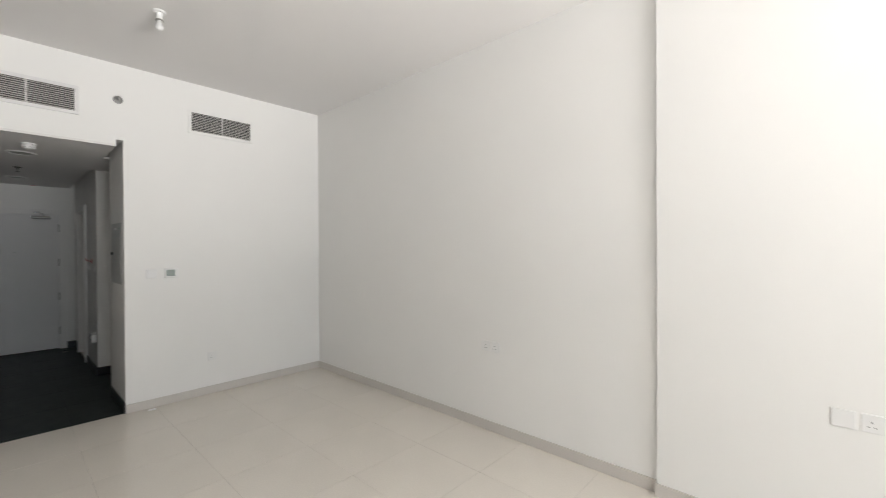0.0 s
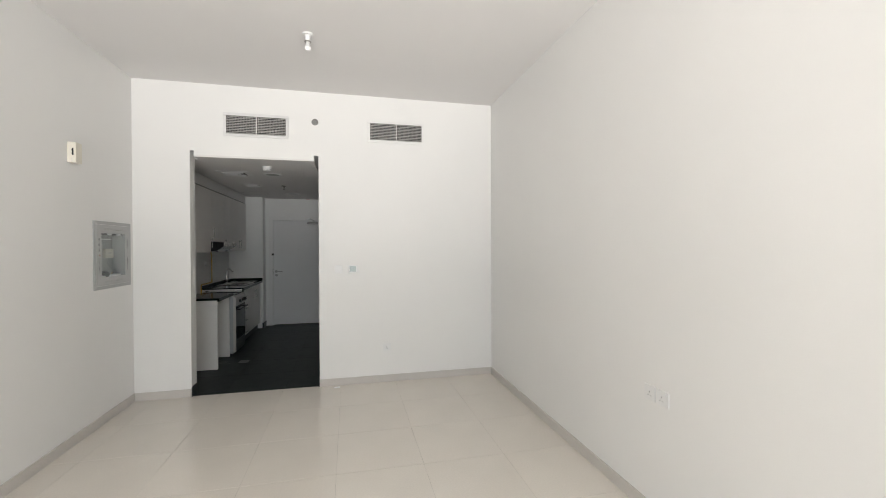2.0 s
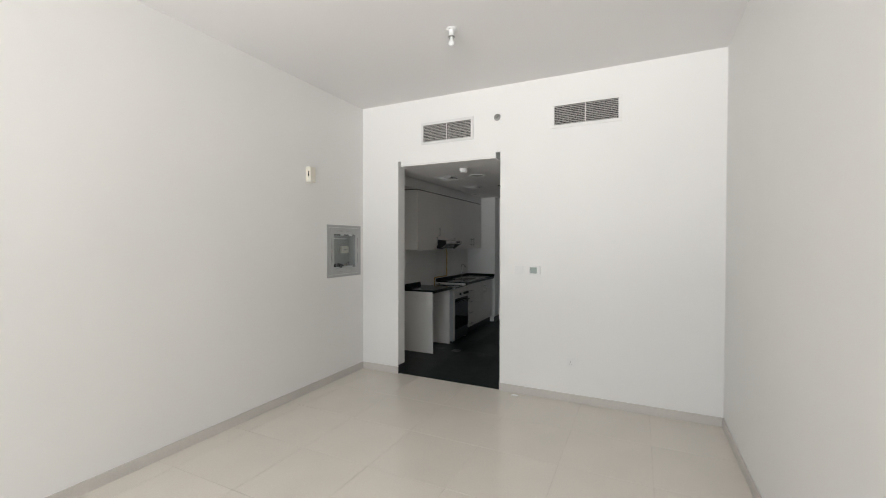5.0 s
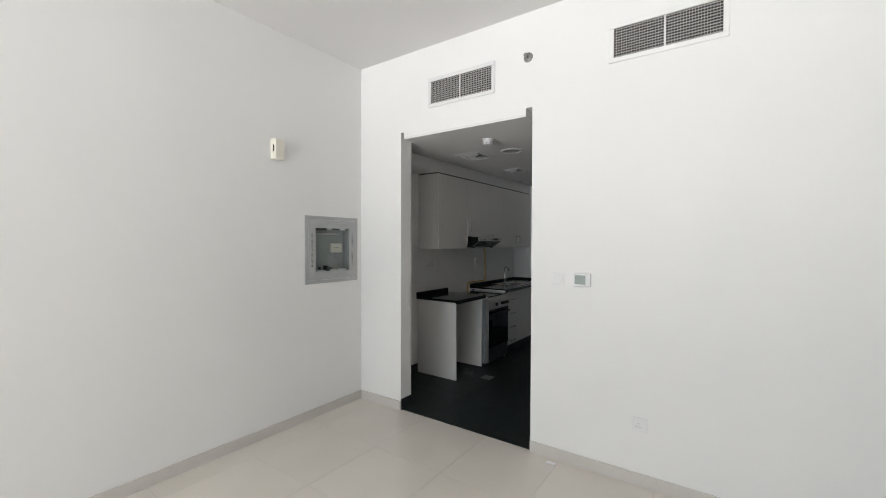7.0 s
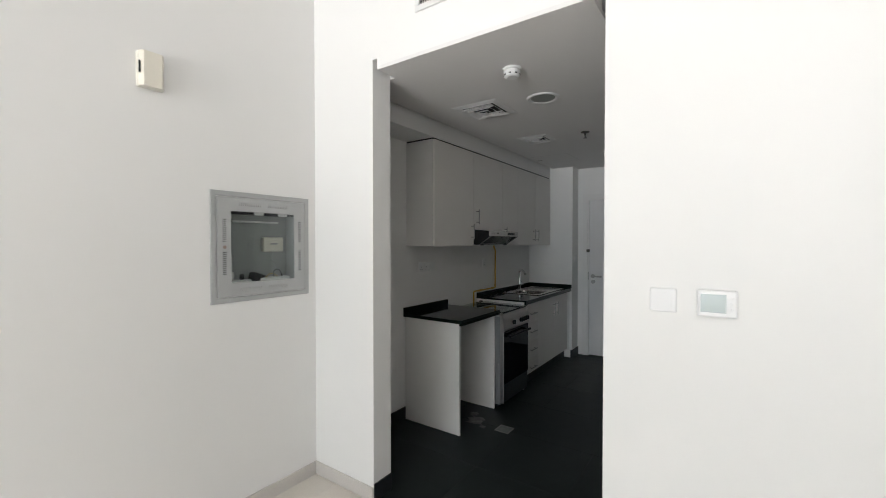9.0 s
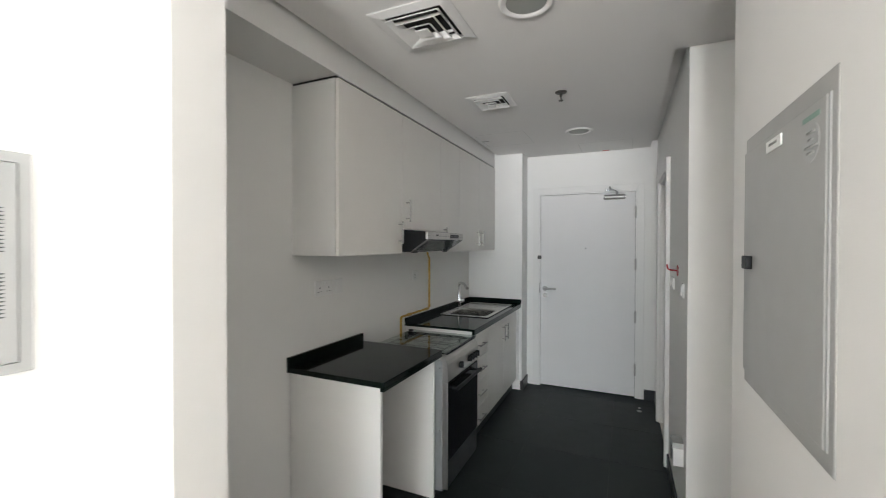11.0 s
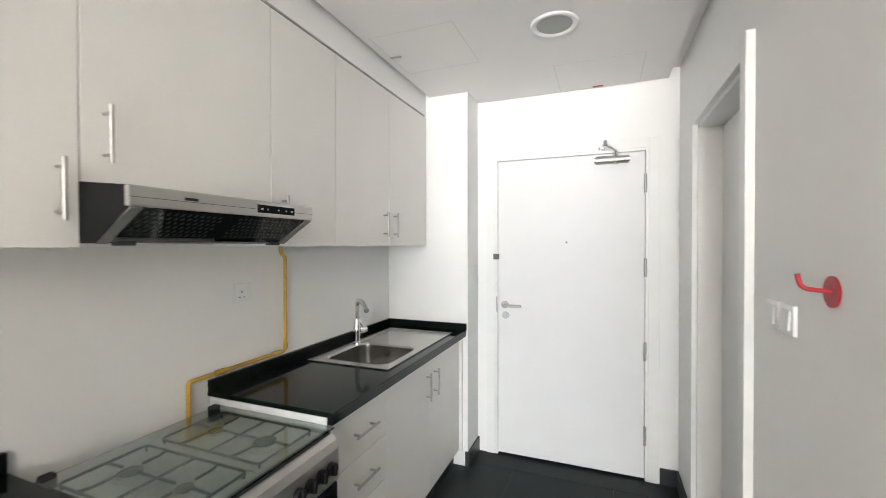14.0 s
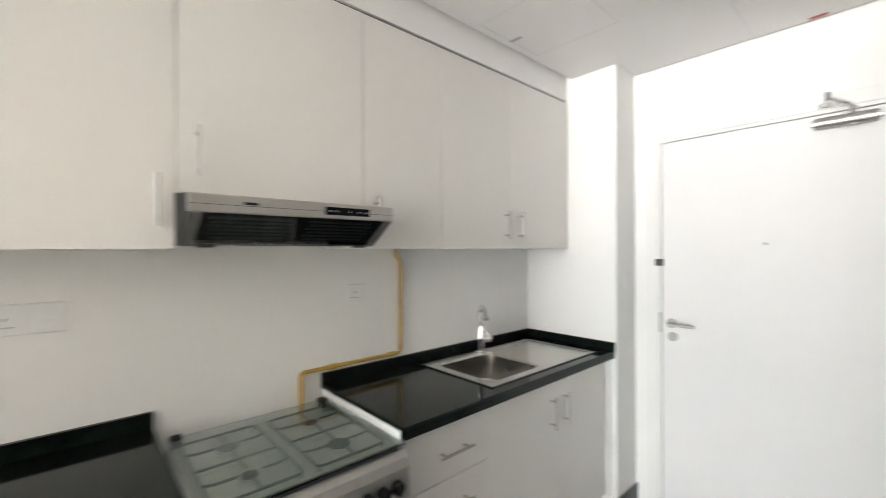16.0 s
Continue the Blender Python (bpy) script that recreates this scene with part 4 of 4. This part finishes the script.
def bowl(bm, x0, x1, y0, y1, zt, depth, r, seg=6):
    """A rounded basin as nested rounded rectangles."""
    def loop(inset, z, rr):
        pts = []
        for cx, cy, a0 in ((x1 - inset - rr, y1 - inset - rr, 0), (x0 + inset + rr, y1 - inset - rr, 90), (x0 + inset + rr, y0 + inset + rr, 180), (x1 - inset - rr, y0 + inset + rr, 270)):
            pts += [bm.verts.new((cx + rr * math.cos(radians(a0 + 90 * k / seg)), cy + rr * math.sin(radians(a0 + 90 * k / seg)), z)) for k in range(seg + 1)]
        return pts
    loops = [loop(0.0, zt, 0.004), loop(0.002, zt, r), loop(0.006, zt - 0.01, r), loop(0.012, zt - depth + 0.03, r), loop(0.022, zt - depth + 0.008, r), loop(0.04, zt - depth, r * 0.8)]
    for p, q in zip(loops, loops[1:]):
        for n in range(len(p)):
            m = (n + 1) % len(p)
            bm.faces.new((p[n], q[n], q[m], p[m]))
    bm.faces.new(loops[-1])
    bmesh.ops.recalc_face_normals(bm, faces=bm.faces)
    for f in bm.faces:
        f.normal_flip()
    return bm


part("bowl", bowl(bmesh.new(), BW0, BW1, BY0, BY1, z1 + 0.0034, 0.16, 0.065), SINK, sink)
rod(b := bmesh.new(), (BW0 + 0.012, -0.52, T2 - 0.045), (BW0 + 0.016, -0.52, T2 - 0.045), 0.014)
part("overflow", b, SLOT, sink)
rod(b := bmesh.new(), (-7.468, -0.514, T2 - 0.157), (-7.468, -0.514, T2 - 0.152), 0.042, seg=24)
part("drain", b, CHROME, sink)

TX, TY, TZ = -7.622, -0.706, T2 + 0.007
tap = thing("kitchen_tap", (TX, TY, TZ), "chrome single-lever kitchen tap", "tap")
part("body", lathe(bmesh.new(), [(0.0, 0.0), (0.023, 0.0), (0.023, 0.005), (0.017, 0.010), (0.0175, 0.04), (0.021, 0.065), (0.020, 0.085), (0.0155, 0.115), (0.0135, 0.14), (0.0, 0.141)], Matrix.Translation((TX, TY, TZ)), 28), CHROME, tap)
part("spout", tube(bmesh.new(), rounded([(TX, TY, TZ + 0.13), (TX + 0.002, TY + 0.003, TZ + 0.246), (TX + 0.050, TY + 0.068, TZ + 0.246), (TX + 0.082, TY + 0.112, TZ + 0.205)], 0.032), 0.0128), CHROME, tap)
b = bmesh.new()
rod(b, (TX + 0.082, TY + 0.112, TZ + 0.207), (TX + 0.087, TY + 0.119, TZ + 0.200), 0.0142, seg=20)
part("aerator", b, SATIN, tap)
b = bmesh.new()
rod(b, (TX - 0.012, TY + 0.004, TZ + 0.068), (TX - 0.048, TY + 0.016, TZ + 0.068), 0.0195, seg=24)
rod(b, (TX - 0.048, TY + 0.016, TZ + 0.068), (TX - 0.060, TY + 0.020, TZ + 0.068), 0.0205, 0.017, 24)
tube(b, [(TX - 0.044, TY + 0.014, TZ + 0.082), (TX - 0.026, TY + 0.008, TZ + 0.104), (TX - 0.010, TY + 0.003, TZ + 0.122)], 0.0055)
part("lever", b, CHROME, tap)

# ---- gas pipe ----
pipe = thing("gas_pipe", (-6.9, KL + 0.02, 0.95), "yellow painted gas pipe fixed along wall", "pipe")
PY = KL + 0.020
part("pipe", tube(bmesh.new(), rounded([(-7.135, PY - 0.004, 1.452), (-7.135, PY - 0.004, 1.415), (-7.160, PY, 1.395), (-7.160, PY, 0.954), (-6.672, PY, 0.954), (-6.672, PY, 0.80)], 0.018), 0.0084), YELLOW, pipe)
for x in (-7.105, -6.805):
    part("coupling", rod(bmesh.new(), (x - 0.02, PY, 0.954), (x + 0.02, PY, 0.954), 0.0118, seg=12), BRASS if x < -7 else YELLOW, pipe)
part("elbow", rod(bmesh.new(), (-7.16, PY, 0.965), (-7.16, PY, 0.99), 0.0112, seg=12), YELLOW, pipe)

# ---- gas cooker ----
cook = thing("gas_cooker", (-6.48, -0.5, FLOOR), "freestanding steel gas cooker, glass lid closed", "cooker")
C0, C1, CFRONT = -6.762, -6.212, -0.217
body = part("body", boxed(C0, C1, KL + 0.06, CFRONT - 0.03, FLOOR + 0.03, 0.808, 0.004), COOKER_SIDE, cook, "silver enamelled sides")
for z in (0.38, 0.76):
    part("screw", rod(bmesh.new(), (C1, CFRONT - 0.048, z), (C1 + 0.002, CFRONT - 0.048, z), 0.005, seg=10), CHROME, body)
for x in (C0 + 0.04, C1 - 0.04):
    for y in (KL + 0.11, CFRONT - 0.08):
        part("foot", rod(bmesh.new(), (x, y, FLOOR), (x, y, FLOOR + 0.032), 0.016, seg=12), RUBBER_AND_SHADE, cook)
panel = part("control_panel", prism(bmesh.new(), [(CFRONT - 0.032, 0.676), (CFRONT, 0.676), (CFRONT + 0.006, 0.69), (CFRONT + 0.002, 0.782), (CFRONT - 0.006, 0.808), (CFRONT - 0.022, 0.826), (CFRONT - 0.05, 0.832), (CFRONT - 0.05, 0.812), (CFRONT - 0.032, 0.80)], "x", C0, C1), STEEL, cook, "brushed steel control panel")
for x in (-6.41, -6.565, -6.615, -6.665, -6.715):
    k = part("knob", rod(bmesh.new(), (x, CFRONT + 0.002, 0.735), (x, CFRONT + 0.022, 0.737), 0.0215, 0.019, 20), BLACK, panel)
    part("grip", boxed(x - 0.005, x + 0.005, CFRONT + 0.016, CFRONT + 0.030, 0.717, 0.757, 0.002), BLACK, k)
oven = part("oven_door", boxed(C0 + 0.004, C1 - 0.004, CFRONT - 0.030, CFRONT + 0.002, 0.195, 0.672, 0.004), BLACK_GLASS, cook, "black glass oven door")
b = bmesh.new()
rod(b, (C0 + 0.05, CFRONT + 0.042, 0.628), (C1 - 0.05, CFRONT + 0.042, 0.628), 0.011)
for x in (C0 + 0.075, C1 - 0.075):
    rod(b, (x, CFRONT, 0.628), (x, CFRONT + 0.042, 0.628), 0.009)
part("oven_handle", b, BLACK, oven)
part("edge_trim", boxed(C1 - 0.006, C1 + 0.001, CFRONT - 0.032, CFRONT + 0.004, 0.03, 0.674, 0.002), STEEL, cook)
part("drawer_front", boxed(C0 + 0.004, C1 - 0.007, CFRONT - 0.030, CFRONT - 0.004, 0.03, 0.190, 0.004), DARK_STEEL, cook, "dark steel storage drawer front")
hob = part("hob", boxed(C0 + 0.004, C1 - 0.004, KL + 0.062, CFRONT - 0.051, 0.806, 0.816, 0.003), HOB, cook, "pressed steel hob")
for n, (x, y, r) in enumerate(((-6.355, -0.60, 0.042), (-6.62, -0.60, 0.034), (-6.355, -0.39, 0.034), (-6.62, -0.39, 0.05))):
    k = part("burner", lathe(bmesh.new(), [(0.0, 0.816), (r, 0.816), (r, 0.822), (r * 0.75, 0.824), (r * 0.75, 0.830), (0.0, 0.832)], Matrix.Translation((x, y, 0)), 24), HOB, hob)
    part("burner_cap", lathe(bmesh.new(), [(0.0, 0.830), (r * 0.7, 0.830), (r * 0.68, 0.834), (r * 0.3, 0.8375), (0.0, 0.8385)], Matrix.Translation((x, y, 0)), 24), BURNER, k)
for x0, x1, y0, y1 in ((C0 + 0.035, -6.495, -0.715, -0.50), (-6.48, C1 - 0.035, -0.715, -0.50), (C0 + 0.035, -6.495, -0.485, -0.285), (-6.48, C1 - 0.035, -0.485, -0.285)):
    part("pressed_field", boxed(x0, x1, y0, y1, 0.816, 0.8185, 0.0012), HOB, hob)
for gx in (-6.62, -6.355):
    b = bmesh.new()
    rim = [(gx - 0.112, -0.705, 0.834), (gx + 0.112, -0.705, 0.834), (gx + 0.112, -0.297, 0.834), (gx - 0.112, -0.297, 0.834)]
    tube(b, rounded([(gx, -0.705, 0.834)] + rim[1:] + rim[:1] + [(gx - 0.001, -0.705, 0.834)], 0.02), 0.004, 8)
    rod(b, (gx - 0.110, -0.497, 0.834), (gx + 0.110, -0.497, 0.834), 0.004, seg=8)
    for y in (-0.60, -0.39):
        for d in (-1, 1):
            tube(b, rounded([(gx + d * 0.112, y - 0.02, 0.834), (gx + d * 0.085, y, 0.838), (gx + d * 0.032, y, 0.838)], 0.012), 0.004, 8)
            rod(b, (gx, y + d * 0.032, 0.838), (gx, y + d * 0.098, 0.836), 0.004, seg=8)
    for x, y, z in rim:
        rod(b, (x * 0.94 + gx * 0.06, y * 0.97 - 0.015, 0.8165), (x * 0.94 + gx * 0.06, y * 0.97 - 0.015, 0.833), 0.0035, seg=8)
    part("pan_support", b, IRON, hob, "bent grey rod pan support")
lid = part("glass_lid", boxed(C0 + 0.006, C1 - 0.006, KL + 0.072, -0.226, 0.845, 0.850, 0.001), LID_GLASS, cook, "tinted glass hob lid, closed")
lid.visible_shadow = False
part("lid_edge", boxed(C0 + 0.03, C1 - 0.03, -0.240, -0.226, 0.836, 0.8445, 0.001), RUBBER_AND_SHADE, cook)
for x in (C0 + 0.03, C1 - 0.03):
    part("lid_hinge", boxed(x - 0.016, x + 0.016, KL + 0.060, KL + 0.088, 0.806, 0.856, 0.003), RUBBER_AND_SHADE, cook)

# ---- small things on the corridor wall and floor ----
hook = thing("wall_hook", (-6.68, KR, 1.357), "red plastic hook on the corridor wall", "hook")
part("rose", rod(bmesh.new(), (-6.68, KR - 0.004, 1.357), (-6.68, KR, 1.357), 0.032, seg=32), RED, hook)
part("arm", tube(bmesh.new(), rounded([(-6.68, KR - 0.002, 1.357), (-6.685, KR - 0.050, 1.362), (-6.687, KR - 0.056, 1.392)], 0.014), 0.0048), RED, hook)

ob = thing("junction_box", (-6.39, KR, 0.42), "small white surface box low on corridor wall", "junction box")
part("case", boxed(-6.430, -6.362, KR - 0.048, KR, 0.372, 0.462, 0.003), PLASTIC, ob)
part("side_plate", boxed(-6.455, -6.362, KR - 0.052, KR, 0.4625, 0.492, 0.002), GREY_PAINT, ob)
part("back_plate", boxed(-6.462, -6.431, KR - 0.050, KR, 0.372, 0.462, 0.002), RUBBER_AND_SHADE, ob)

ob = thing("floor_drain", (-5.86, -0.03, FLOOR), "square steel floor drain in dark tile", "drain")
b = bmesh.new()
for s in ((-0.06, 0.06, 0.05, 0.06), (-0.06, 0.06, -0.06, -0.05), (-0.06, -0.05, -0.05, 0.05), (0.05, 0.06, -0.05, 0.05)):
    box(b, s[0], s[1], s[2], s[3], 0.0, 0.003, 0.0008)
part("rim", b, GREY_METAL, ob, local=True)
part("cover", boxed(-0.049, 0.049, -0.049, 0.049, 0.0, 0.0015), IRON, ob, local=True)

ob = thing("door_stop", (-8.10, 0.879, FLOOR), "small steel floor door stop", "door stop")
part("base", rod(bmesh.new(), (0, 0, 0), (0, 0, 0.006), 0.02, seg=20), SATIN, ob, local=True)
part("post", rod(bmesh.new(), (0, 0, 0.006), (0, 0, 0.035), 0.011, seg=16), SATIN, ob, local=True)
part("buffer", rod(bmesh.new(), (0, 0, 0.018), (0, 0, 0.028), 0.014, seg=16), RUBBER_AND_SHADE, ob, local=True)

ob = thing("plaster_chip", (-4.525, 1.215, FLOOR), "small white plaster chip on floor tiles", "debris")
part("chip", boxed(-0.018, 0.018, -0.032, 0.030, 0.0, 0.007, 0.0025), PLASTIC, ob, local=True)

rng = random.Random(4)
for n, (x, y, r) in enumerate(((-5.87, -0.30, 0.075), (-5.98, -0.38, 0.04), (-5.80, -0.20, 0.025))):
    pts = [(x + r * (0.7 + 0.5 * rng.random()) * math.cos(a), y + 1.2 * r * (0.5 + 0.7 * rng.random()) * math.sin(a)) for a in (2 * math.pi * k / 18 for k in range(18))]
    tagged(new("floor_stain", mesh_of("floor_stain", prism(bmesh.new(), pts, "z", FLOOR + 0.0003, FLOOR + 0.0008), STAIN)), "pale dried plaster stain on dark floor", "stain", kind="structure")


# ---- floors, tile by tile ----
def tiled(name, x0, x1, y0, y1, ox, oy, pitch, joint, mat, grout, label, skip=None):
    base = structure(name, boxed(x0, x1, y0, y1, FLOOR - 0.1, FLOOR - 0.0015), grout, label, "floor")
    shared = {}
    i0, i1 = math.floor((x0 - ox) / pitch), math.ceil((x1 - ox) / pitch)
    j0, j1 = math.floor((y0 - oy) / pitch), math.ceil((y1 - oy) / pitch)
    for i in range(i0, i1):
        for j in range(j0, j1):
            a0, a1 = max(ox + i * pitch + joint / 2, x0), min(ox + (i + 1) * pitch - joint / 2, x1)
            c0, c1 = max(oy + j * pitch + joint / 2, y0), min(oy + (j + 1) * pitch - joint / 2, y1)
            if a1 - a0 < 0.004 or c1 - c0 < 0.004:
                continue
            key = (round(a1 - a0, 4), round(c1 - c0, 4))
            if key not in shared:
                shared[key] = mesh_of("tile", boxed(-key[0] / 2, key[0] / 2, -key[1] / 2, key[1] / 2, -0.008, 0.0, 0.0007), mat)
            ob = new("tile", shared[key])
            ob.location = ((a0 + a1) / 2, (c0 + c1) / 2, FLOOR)
            ob.parent = base
    return base


SEAM = -4.62
tiled("floor_living", SEAM, XW, YL, YR, -2.778, 0.650, 0.602, 0.0022, TILE, GROUT, "polished beige porcelain floor tiles")
tiled("floor_kitchen", XK - 0.06, SEAM - 0.002, KL, ALCY, -5.26, 0.060, 0.602, 0.0025, SLATE, SLATE_GROUT, "charcoal porcelain floor tiles")
